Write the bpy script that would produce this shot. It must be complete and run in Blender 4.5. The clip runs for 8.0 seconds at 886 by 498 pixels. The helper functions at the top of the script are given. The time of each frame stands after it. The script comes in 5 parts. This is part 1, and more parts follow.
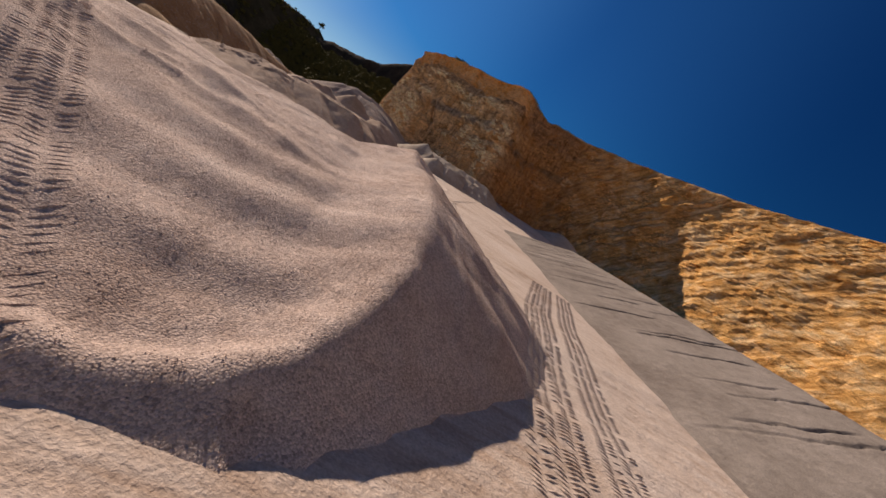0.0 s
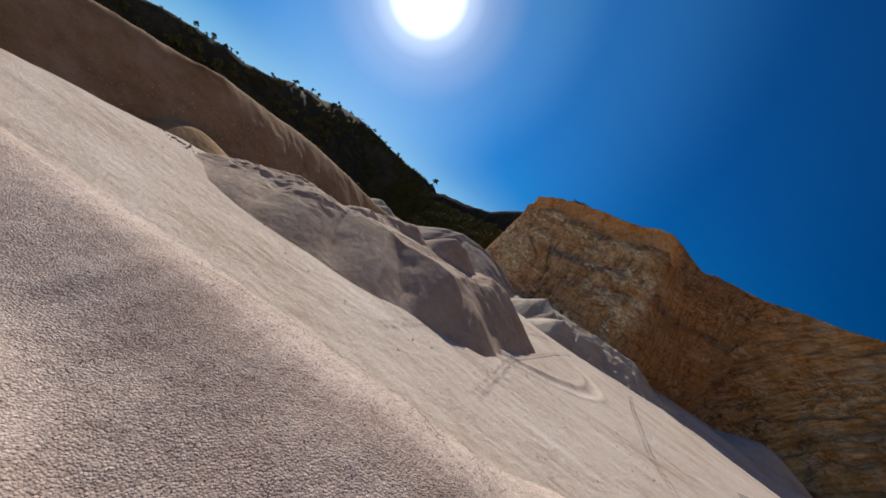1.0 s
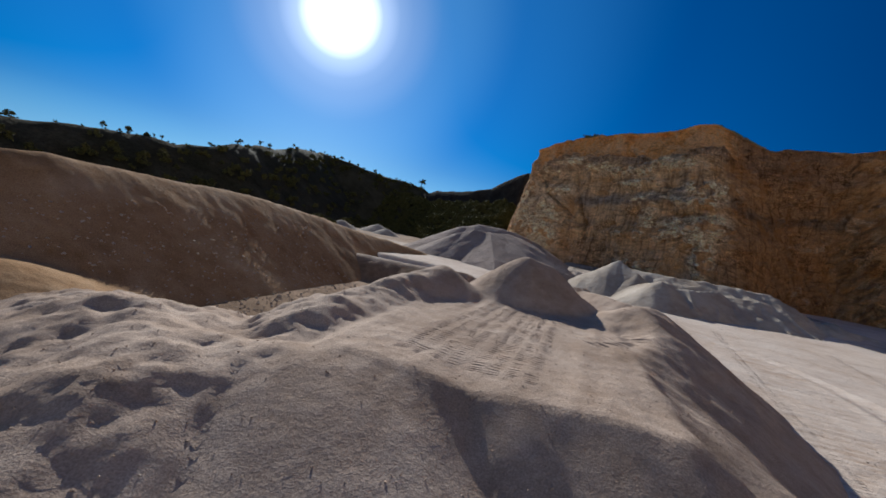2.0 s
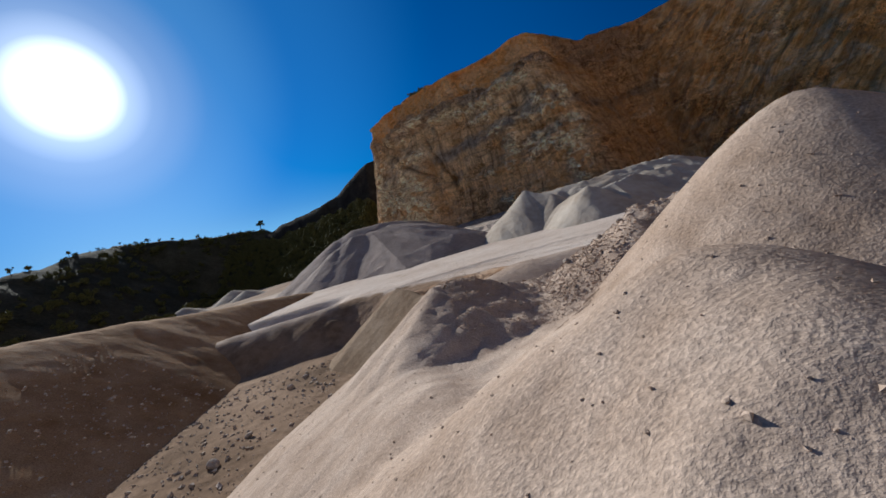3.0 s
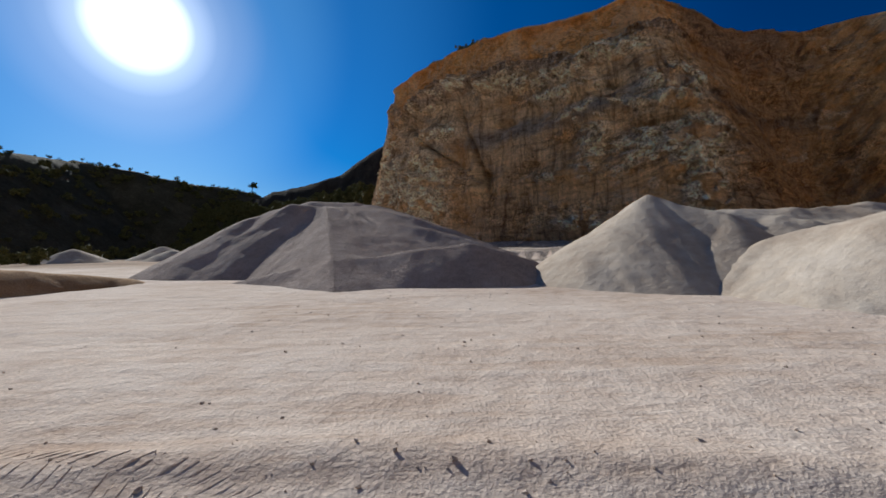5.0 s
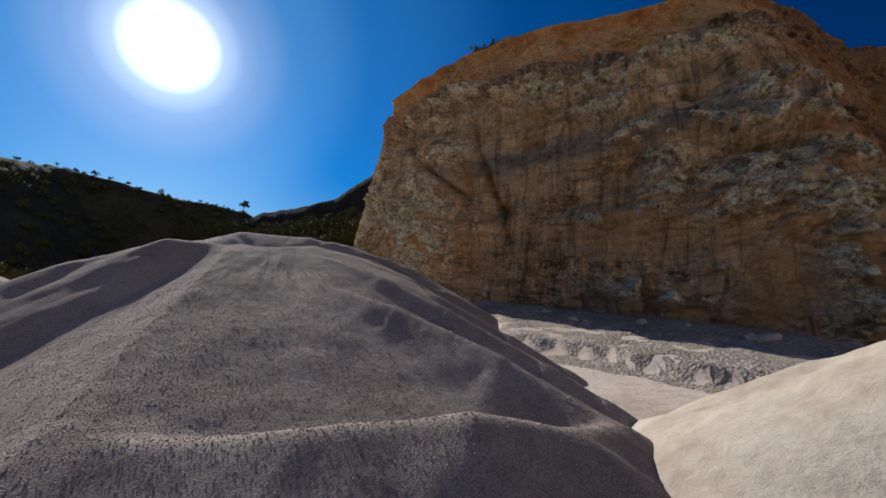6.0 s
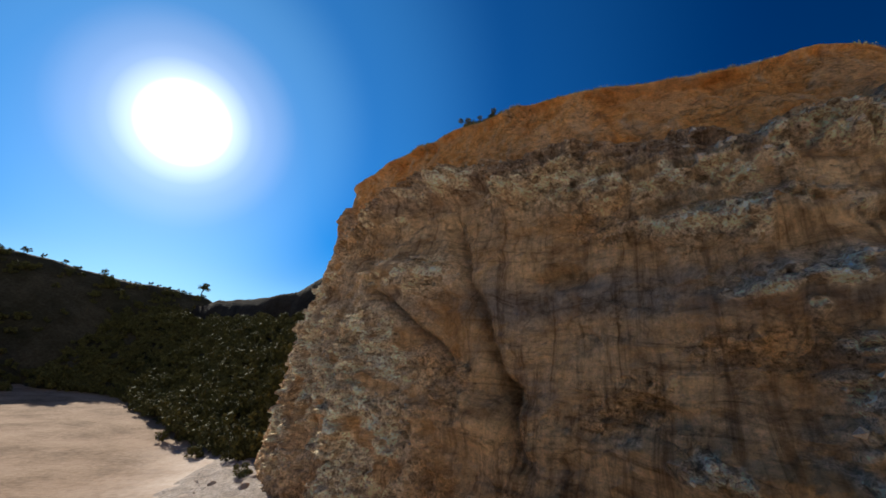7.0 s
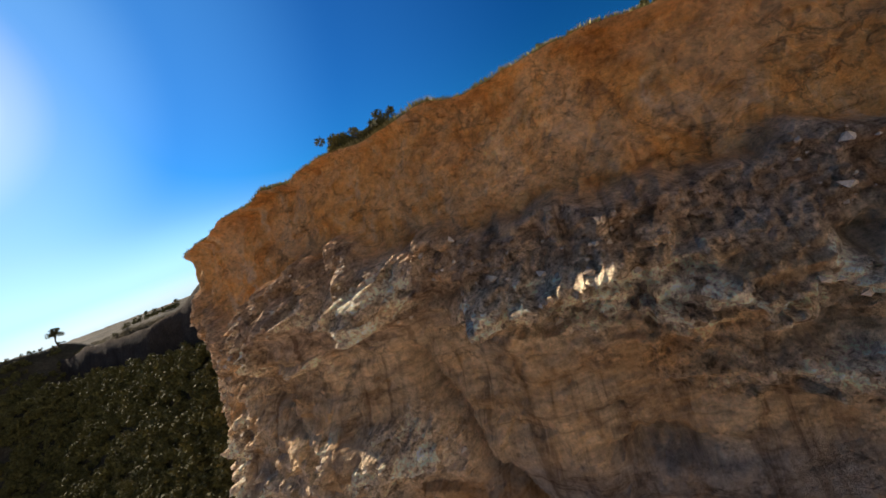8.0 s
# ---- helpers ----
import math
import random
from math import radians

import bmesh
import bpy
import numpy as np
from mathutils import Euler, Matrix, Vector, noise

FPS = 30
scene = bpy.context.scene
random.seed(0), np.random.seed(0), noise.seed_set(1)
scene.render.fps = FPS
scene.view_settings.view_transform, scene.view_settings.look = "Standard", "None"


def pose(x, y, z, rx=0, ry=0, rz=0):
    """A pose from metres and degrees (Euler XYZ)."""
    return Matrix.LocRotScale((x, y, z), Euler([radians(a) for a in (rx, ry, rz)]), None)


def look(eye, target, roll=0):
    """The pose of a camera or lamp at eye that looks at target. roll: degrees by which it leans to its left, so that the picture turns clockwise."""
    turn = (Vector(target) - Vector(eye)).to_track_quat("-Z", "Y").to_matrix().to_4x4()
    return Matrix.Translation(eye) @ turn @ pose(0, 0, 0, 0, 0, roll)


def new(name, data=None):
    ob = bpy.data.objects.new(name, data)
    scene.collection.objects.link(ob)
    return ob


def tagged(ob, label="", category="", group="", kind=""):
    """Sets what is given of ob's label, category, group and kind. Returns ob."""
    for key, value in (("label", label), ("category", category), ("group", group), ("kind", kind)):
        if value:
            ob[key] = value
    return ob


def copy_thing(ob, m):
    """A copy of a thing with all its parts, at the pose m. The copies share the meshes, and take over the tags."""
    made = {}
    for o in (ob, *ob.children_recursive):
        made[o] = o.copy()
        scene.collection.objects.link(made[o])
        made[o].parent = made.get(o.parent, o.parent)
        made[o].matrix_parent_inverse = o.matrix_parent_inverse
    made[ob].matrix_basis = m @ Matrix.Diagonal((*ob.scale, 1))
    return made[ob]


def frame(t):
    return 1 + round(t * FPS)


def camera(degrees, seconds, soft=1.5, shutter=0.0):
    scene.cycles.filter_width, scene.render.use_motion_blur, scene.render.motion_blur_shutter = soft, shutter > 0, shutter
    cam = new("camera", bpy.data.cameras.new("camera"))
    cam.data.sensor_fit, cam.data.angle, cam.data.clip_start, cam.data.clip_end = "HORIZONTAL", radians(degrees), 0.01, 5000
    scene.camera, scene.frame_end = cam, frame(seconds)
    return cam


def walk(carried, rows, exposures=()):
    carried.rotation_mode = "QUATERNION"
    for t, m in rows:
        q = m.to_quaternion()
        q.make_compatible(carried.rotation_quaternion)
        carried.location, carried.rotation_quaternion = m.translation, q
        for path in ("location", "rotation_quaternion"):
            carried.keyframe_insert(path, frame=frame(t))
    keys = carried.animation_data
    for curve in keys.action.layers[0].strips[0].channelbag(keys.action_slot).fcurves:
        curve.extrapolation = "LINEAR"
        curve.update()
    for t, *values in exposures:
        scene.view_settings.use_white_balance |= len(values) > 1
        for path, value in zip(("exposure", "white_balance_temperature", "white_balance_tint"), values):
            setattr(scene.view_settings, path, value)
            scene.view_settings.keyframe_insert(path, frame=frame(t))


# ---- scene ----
cam = camera(96.0, 8.0, soft=1.6)
PATH = [
    (0, pose(16.91, -56.90, 3.15, 77.88, -32.68, -2.80)),
    (0.5, pose(15.41, -43.82, 3.05, 85.23, -30.93, 5.83)),
    (1, pose(12.63, -33.26, 3.70, 88.53, -33.50, 14.35)),
    (1.5, pose(9.97, -24.72, 4.58, 86.89, -26.03, 19.62)),
    (2, pose(5.96, -17.36, 4.70, 87.52, -10.23, 15.47)),
    (2.2, pose(4.09, -15.08, 4.86, 87.89, -2.55, 11.30)),
    (2.75, pose(0.95, -7.40, 4.55, 86.90, 10.20, 1.20)),
    (3.3, pose(-0.00, 0.00, 3.55, 86.34, 20.71, -7.49)),
    (3.5, pose(-0.05, 3.19, 3.61, 86.63, 18.20, -7.00)),
    (4, pose(0.69, 11.29, 3.13, 87.15, 9.30, -4.84)),
    (4.5, pose(1.77, 19.00, 2.11, 88.58, 3.61, -3.64)),
    (4.7, pose(2.14, 21.81, 1.84, 89.21, 2.12, -3.32)),
    (5.8, pose(3.58, 37.90, 4.15, 92.66, -2.19, -2.27)),
    (6, pose(4.17, 41.91, 5.00, 94.26, -3.23, -2.43)),
    (6.5, pose(5.38, 51.92, 9.00, 99.69, -3.98, -2.51)),
    (7, pose(6.32, 60.76, 14.95, 105.14, -4.84, -3.90)),
    (7.5, pose(6.39, 67.31, 22.97, 101.00, 2.89, -6.92)),
    (8, pose(6.98, 73.00, 31.91, 81.60, 20.88, -17.53)),
]
EXPOSURE = [(0, 0.50, 7500, 21), (0.5, 0.32, 6600, 14), (1, 0.58, 6300, 9), (2.2, 0.53, 5750, 6), (4.5, 0.58, 5900, 6), (5.8, 0.58, 5900, 6), (6.5, 0.82, 6150, 7), (7, 1.08, 6400, 7), (7.5, 1.24, 6700, 9), (8, 1.42, 7100, 15)]
walk(cam, PATH, EXPOSURE)

# ---- world and sun ----
SUN_AZ, SUN_EL = radians(-34.2), radians(24.4)
world = bpy.data.worlds.new("world")
scene.world = world
world.use_nodes = True
wn, wl = world.node_tree.nodes, world.node_tree.links
sky = wn.new("ShaderNodeTexSky")
sky.sky_type = "NISHITA"
sky.sun_disc = False
sky.sun_elevation = SUN_EL
sky.sun_rotation = SUN_AZ
sky.altitude = 300
sky.air_density = 1.0
sky.dust_density = 0.2
sky.ozone_density = 4.0
tone = wn.new("ShaderNodeHueSaturation")
tone.inputs["Saturation"].default_value = 1.66
tone.inputs["Hue"].default_value = 0.518
tone.inputs["Value"].default_value = 0.80
wl.new(sky.outputs[0], tone.inputs["Color"])
# bright haze close round the sun
sun_dir = Vector((math.sin(SUN_AZ) * math.cos(SUN_EL), math.cos(SUN_AZ) * math.cos(SUN_EL), math.sin(SUN_EL)))
where = wn.new("ShaderNodeTexCoord")
dot = wn.new("ShaderNodeVectorMath")
dot.operation = "DOT_PRODUCT"
wl.new(where.outputs["Generated"], dot.inputs[0])
dot.inputs[1].default_value = sun_dir
halo = wn.new("ShaderNodeValToRGB")
wl.new(dot.outputs["Value"], halo.inputs["Fac"])
halo.color_ramp.interpolation = "EASE"
STOPS = [(math.cos(radians(68)), (0, 0, 0)), (math.cos(radians(42)), (0.002, 0.011, 0.024)), (math.cos(radians(23)), (0.011, 0.044, 0.082)), (math.cos(radians(13)), (0.034, 0.085, 0.120)), (math.cos(radians(8)), (0.085, 0.125, 0.15)), (math.cos(radians(5.8)), (0.17, 0.205, 0.22)), (math.cos(radians(4.2)), (0.33, 0.36, 0.37)), (math.cos(radians(2.6)), (1, 1, 0.97))]
while len(halo.color_ramp.elements) < len(STOPS):
    halo.color_ramp.elements.new(0.5)
for e, (place, c) in zip(halo.color_ramp.elements, STOPS):
    e.position, e.color = place, (*c, 1)
# darkest at a right angle to the sun
away = wn.new("ShaderNodeFloatCurve")
curve = away.mapping.curves[0]
for px_, py_ in ((0.28, 0.34), (0.44, 0.31), (0.60, 0.285), (0.80, 0.36)):
    curve.points.new(px_, py_)
curve.points[0].location = (0.0, 0.40)
curve.points[-1].location = (1.0, 0.44)
away.mapping.update()
share = wn.new("ShaderNodeMath")
share.operation = "MULTIPLY_ADD"
share.inputs[1].default_value = 0.5
share.inputs[2].default_value = 0.5
wl.new(dot.outputs["Value"], share.inputs[0])
wl.new(share.outputs[0], away.inputs["Value"])
deep = wn.new("ShaderNodeVectorMath")
deep.operation = "SCALE"
wl.new(tone.outputs[0], deep.inputs[0])
twice = wn.new("ShaderNodeMath")
twice.operation = "MULTIPLY"
twice.inputs[1].default_value = 2.3
wl.new(away.outputs[0], twice.inputs[0])
wl.new(twice.outputs[0], deep.inputs["Scale"])
plus = wn.new("ShaderNodeMix")
plus.data_type = "RGBA"
plus.blend_type = "ADD"
plus.inputs["Factor"].default_value = 1.0
strong = wn.new("ShaderNodeVectorMath")
strong.operation = "SCALE"
strong.inputs["Scale"].default_value = 30.0
wl.new(halo.outputs[0], strong.inputs[0])
height = wn.new("ShaderNodeSeparateXYZ")
wl.new(where.outputs["Generated"], height.inputs[0])
low_air = wn.new("ShaderNodeMapRange")
low_air.inputs["From Min"].default_value = 0.14
low_air.inputs["From Max"].default_value = 0.04
low_air.inputs["To Max"].default_value = 0.6
wl.new(height.outputs[2], low_air.inputs["Value"])
air = wn.new("ShaderNodeMix")
air.data_type = "RGBA"
wl.new(low_air.outputs["Result"], air.inputs["Factor"])
far_side = wn.new("ShaderNodeMapRange")
far_side.interpolation_type = "SMOOTHSTEP"
far_side.inputs["From Min"].default_value = -0.05
far_side.inputs["From Max"].default_value = -0.75
far_side.inputs["To Max"].default_value = 0.85
wl.new(dot.outputs["Value"], far_side.inputs["Value"])
pale = wn.new("ShaderNodeMix")
pale.data_type = "RGBA"
wl.new(far_side.outputs["Result"], pale.inputs["Factor"])
wl.new(deep.outputs[0], pale.inputs["A"])
pale.inputs["B"].default_value = (7.9, 7.7, 7.6, 1)
wl.new(pale.outputs["Result"], air.inputs["A"])
air.inputs["B"].default_value = (1.6, 5.6, 10.8, 1)
wl.new(air.outputs["Result"], plus.inputs["A"])
wl.new(strong.outputs[0], plus.inputs["B"])
wl.new(plus.outputs["Result"], wn["Background"].inputs[0])
wn["Background"].inputs[1].default_value = 0.045

sun_data = bpy.data.lights.new("sun", "SUN")
sun_data.energy = 3.9
sun_data.angle = radians(0.53)
sun_data.color = (1.0, 0.93, 0.83)
sun = new("sun", sun_data)
sun.matrix_world = look(sun_dir * 300, (0, 0, 0))


# ---- noise on arrays ----
def lattice(ix, iy, seed):
    n = (ix.astype(np.int64) * 374761393 + iy.astype(np.int64) * 668265263 + seed * 974634777) & 0x7FFFFFFF
    n = ((n ^ (n >> 13)) * 1274126177) & 0x7FFFFFFF
    n = ((n ^ (n >> 15)) * 668265263) & 0x7FFFFFFF
    return (n ^ (n >> 16)) % 65536 / 65535.0


def vnoise(x, y, seed=0):
    ix, iy = np.floor(x), np.floor(y)
    fx, fy = x - ix, y - iy
    fx, fy = fx * fx * fx * (fx * (fx * 6 - 15) + 10), fy * fy * fy * (fy * (fy * 6 - 15) + 10)
    a, b = lattice(ix, iy, seed), lattice(ix + 1, iy, seed)
    c, d = lattice(ix, iy + 1, seed), lattice(ix + 1, iy + 1, seed)
    return (a + (b - a) * fx) * (1 - fy) + (c + (d - c) * fx) * fy


def fbm(x, y, scale, octaves=4, seed=0, gain=0.5):
    """Noise about 0, between -1 and 1; scale in metres."""
    total, amp, norm, f = 0, 1.0, 0.0, 1.0 / scale
    for k in range(octaves):
        total = total + amp * (vnoise(x * f + 17.3 * k, y * f - 9.1 * k, seed + k) * 2 - 1)
        norm += amp
        amp *= gain
        f *= 2.03
    return total / norm


def ridged(x, y, scale, octaves=3, seed=0):
    total, amp, norm, f = 0, 1.0, 0.0, 1.0 / scale
    for k in range(octaves):
        total = total + amp * (1 - np.abs(vnoise(x * f, y * f, seed + k) * 2 - 1) * 2)
        norm += amp
        amp *= 0.5
        f *= 2.1
    return total / norm


def step(a, b, v):
    u = np.clip((v - a) / (b - a), 0, 1)
    return u * u * (3 - 2 * u)


def seg(x, y, ax, ay, bx, by):
    """Distance to a segment and the share along it."""
    dx, dy = bx - ax, by - ay
    u = np.clip(((x - ax) * dx + (y - ay) * dy) / (dx * dx + dy * dy), 0, 1)
    return np.hypot(x - ax - u * dx, y - ay - u * dy), u


def ridge_line(x, y, pts, slope, cap=0.6):
    """A ridge of loose material along a crest line of (x, y, z), with sides at the given slope and a rounded crest."""
    best = np.full(np.shape(x), -1e3)
    for (ax, ay, az), (bx, by, bz) in zip(pts, pts[1:]):
        d, u = seg(x, y, ax, ay, bx, by)
        best = np.maximum(best, az + (bz - az) * u - slope * (np.sqrt(d * d + cap * cap) - cap))
    return best


def cone(x, y, cx, cy, top, slope, cap=0.5):
    d = np.hypot(x - cx, y - cy)
    return top - slope * (np.sqrt(d * d + cap * cap) - cap)


def smax(a, b, k):
    return 0.5 * (a + b + np.sqrt((a - b) ** 2 + k * k)) - 0.0


# ---- materials ----
def material(name):
    m = bpy.data.materials.new(name)
    m.use_nodes = True
    b = m.node_tree.nodes["Principled BSDF"]
    b.inputs["Roughness"].default_value = 0.95
    b.inputs["Specular IOR Level"].default_value = 0.03
    return m, m.node_tree.nodes, m.node_tree.links, b


def tex_noise(n, l, vec, scale, detail=6, rough=0.55, dist=0.0):
    t = n.new("ShaderNodeTexNoise")
    t.inputs["Scale"].default_value = scale
    t.inputs["Detail"].default_value = detail
    t.inputs["Roughness"].default_value = rough
    t.inputs["Distortion"].default_value = dist
    l.new(vec, t.inputs["Vector"])
    return t.outputs["Fac"]


def ramp(n, l, fac, stops):
    r = n.new("ShaderNodeValToRGB")
    while len(r.color_ramp.elements) < len(stops):
        r.color_ramp.elements.new(0.5)
    for e, (p, c) in zip(r.color_ramp.elements, stops):
        e.position = p
        e.color = (*c, 1) if len(c) == 3 else c
    l.new(fac, r.inputs["Fac"])
    return r.outputs["Color"]


def math_node(n, l, op, a, b=None, c=None):
    m = n.new("ShaderNodeMath")
    m.operation = op
    for k, v in enumerate((a, b, c)):
        if v is None:
            continue
        if isinstance(v, (int, float)):
            m.inputs[k].default_value = v
        else:
            l.new(v, m.inputs[k])
    return m.outputs[0]


def mix_colour(n, l, fac, a, b, blend="MIX"):
    m = n.new("ShaderNodeMix")
    m.data_type = "RGBA"
    m.blend_type = blend
    for key, v in (("Factor", fac), ("A", a), ("B", b)):
        if isinstance(v, (int, float)):
            m.inputs[key].default_value = v
        elif isinstance(v, tuple):
            m.inputs[key].default_value = (*v, 1)
        else:
            l.new(v, m.inputs[key])
    return m.outputs["Result"]


def stretched(n, l, vec, sx, sy, sz, turn=0.0):
    m = n.new("ShaderNodeMapping")
    m.inputs["Scale"].default_value = (sx, sy, sz)
    m.inputs["Rotation"].default_value = (0, 0, turn)
    l.new(vec, m.inputs["Vector"])
    return m.outputs[0]


def relief(n, l, b, layers):
    """Bump layers (height, distance in metres, strength), coarse first."""
    normal = None
    for h, dist, strength in layers:
        bp = n.new("ShaderNodeBump")
        bp.inputs["Strength"].default_value = strength
        bp.inputs["Distance"].default_value = dist
        l.new(h, bp.inputs["Height"])
        if normal is not None:
            l.new(normal, bp.inputs["Normal"])
        normal = bp.outputs[0]
    l.new(normal, b.inputs["Normal"])


def earth(name, dark, mid, light, patch=4.0, grain=0.03, stone=0.0, lump=0.5, streak=0.0, speck=0.35, other=None):
    """Loose dry earth: patches, grain, and where stone > 0 a gravel of that size."""
    m, n, l, b = material(name)
    co = n.new("ShaderNodeTexCoord").outputs["Object"]
    big = tex_noise(n, l, co, 1 / patch, 7, 0.6)
    med = tex_noise(n, l, co, 1 / lump, 6, 0.6)
    fine = tex_noise(n, l, co, 1 / grain, 4, 0.6)
    fac = math_node(n, l, "MULTIPLY_ADD", med, 0.45, math_node(n, l, "MULTIPLY_ADD", big, 0.9, -0.2))
    col = ramp(n, l, fac, [(0.28, dark), (0.5, mid), (0.75, light)])
    layers = [(med, lump * 0.18, 0.7)]
    if streak:
        st = tex_noise(n, l, stretched(n, l, co, 0.35, 3.2, 1.0, streak), 1.0, 6, 0.6, 0.6)
        col = mix_colour(n, l, math_node(n, l, "MULTIPLY", ramp(n, l, st, [(0.42, (0, 0, 0)), (0.62, (1, 1, 1))]), 0.5), col, light)
        layers.append((st, 0.018, 0.6))
    if stone:
        v = n.new("ShaderNodeTexVoronoi")
        v.inputs["Scale"].default_value = 1 / stone
        v.inputs["Randomness"].default_value = 1.0
        l.new(co, v.inputs["Vector"])
        grey = ramp(n, l, v.outputs["Color"], [(0.1, (0.55, 0.55, 0.55)), (0.55, (1, 1, 1)), (0.95, (1.3, 1.27, 1.25))])
        col = mix_colour(n, l, 0.75, col, grey, "MULTIPLY")
        inv = math_node(n, l, "SUBTRACT", 1.0, v.outputs["Distance"])
        layers.append((inv, stone * 0.5, 0.8))
    if other:
        soil = n.new("ShaderNodeAttribute")
        soil.attribute_name = "clay"
        share = math_node(n, l, "MULTIPLY", soil.outputs["Fac"], ramp(n, l, fac, [(0.25, (1, 1, 1)), (0.8, (0.8, 0.8, 0.8))]))
        col = mix_colour(n, l, share, col, ramp(n, l, fac, [(0.3, tuple(0.55 * c for c in other)), (0.5, other), (0.75, tuple(1.35 * c for c in other))]))
    tone = ramp(n, l, fine, [(0.3, (1 - speck,) * 3), (0.7, (1 + speck * 0.5,) * 3)])
    col = mix_colour(n, l, 1.0, col, tone, "MULTIPLY")
    layers.append((fine, grain * 0.5, 0.7))
    l.new(col, b.inputs["Base Color"])
    relief(n, l, b, layers)
    return m


M_FLOOR = earth("pale_dust", (0.45, 0.325, 0.24), (0.61, 0.49, 0.40), (0.70, 0.60, 0.515), 7.0, 0.05, 0, 0.6, streak=0.5, speck=0.25, other=(0.25, 0.155, 0.09))
M_PINK = earth("pink_gravel", (0.47, 0.35, 0.285), (0.61, 0.48, 0.405), (0.71, 0.59, 0.515), 3.0, 0.02, 0.03, 0.35)
M_SOIL = earth("pale_soil", (0.35, 0.25, 0.18), (0.485, 0.365, 0.28), (0.59, 0.465, 0.37), 2.5, 0.03, 0.0, 0.4)
M_GREY = earth("grey_gravel", (0.29, 0.225, 0.19), (0.40, 0.32, 0.275), (0.49, 0.405, 0.35), 5.0, 0.02, 0.035, 0.5)
M_SAND = earth("pale_sand", (0.34, 0.27, 0.21), (0.47, 0.395, 0.32), (0.56, 0.49, 0.415), 5.0, 0.03, 0.0, 0.7, speck=0.2)
M_BROWN = earth("brown_spoil", (0.25, 0.135, 0.06), (0.40, 0.25, 0.135), (0.52, 0.37, 0.235), 6.0, 0.06, 0.0, 1.2)
M_PIT = earth("ochre_clay", (0.27, 0.15, 0.08), (0.47, 0.305, 0.19), (0.60, 0.455, 0.335), 1.6, 0.04, 0.0, 0.3)
M_CLAY = earth("grey_clay", (0.20, 0.165, 0.14), (0.275, 0.235, 0.20), (0.35, 0.30, 0.26), 4.0, 0.04, 0.0, 0.5)
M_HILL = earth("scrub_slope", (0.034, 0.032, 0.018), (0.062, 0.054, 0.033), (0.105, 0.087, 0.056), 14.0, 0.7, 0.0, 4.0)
M_RUBBLE = earth("grey_rubble", (0.27, 0.22, 0.18), (0.39, 0.325, 0.275), (0.48, 0.41, 0.36), 3.0, 0.05, 0.18, 0.8)
M_CONE = earth("tan_sand", (0.20, 0.13, 0.08), (0.29, 0.205, 0.135), (0.37, 0.275, 0.195), 2.5, 0.03, 0.0, 0.4)
M_STONE = earth("pale_stone", (0.34, 0.26, 0.20), (0.48, 0.39, 0.32), (0.60, 0.51, 0.44), 0.5, 0.02, 0.0, 0.15)


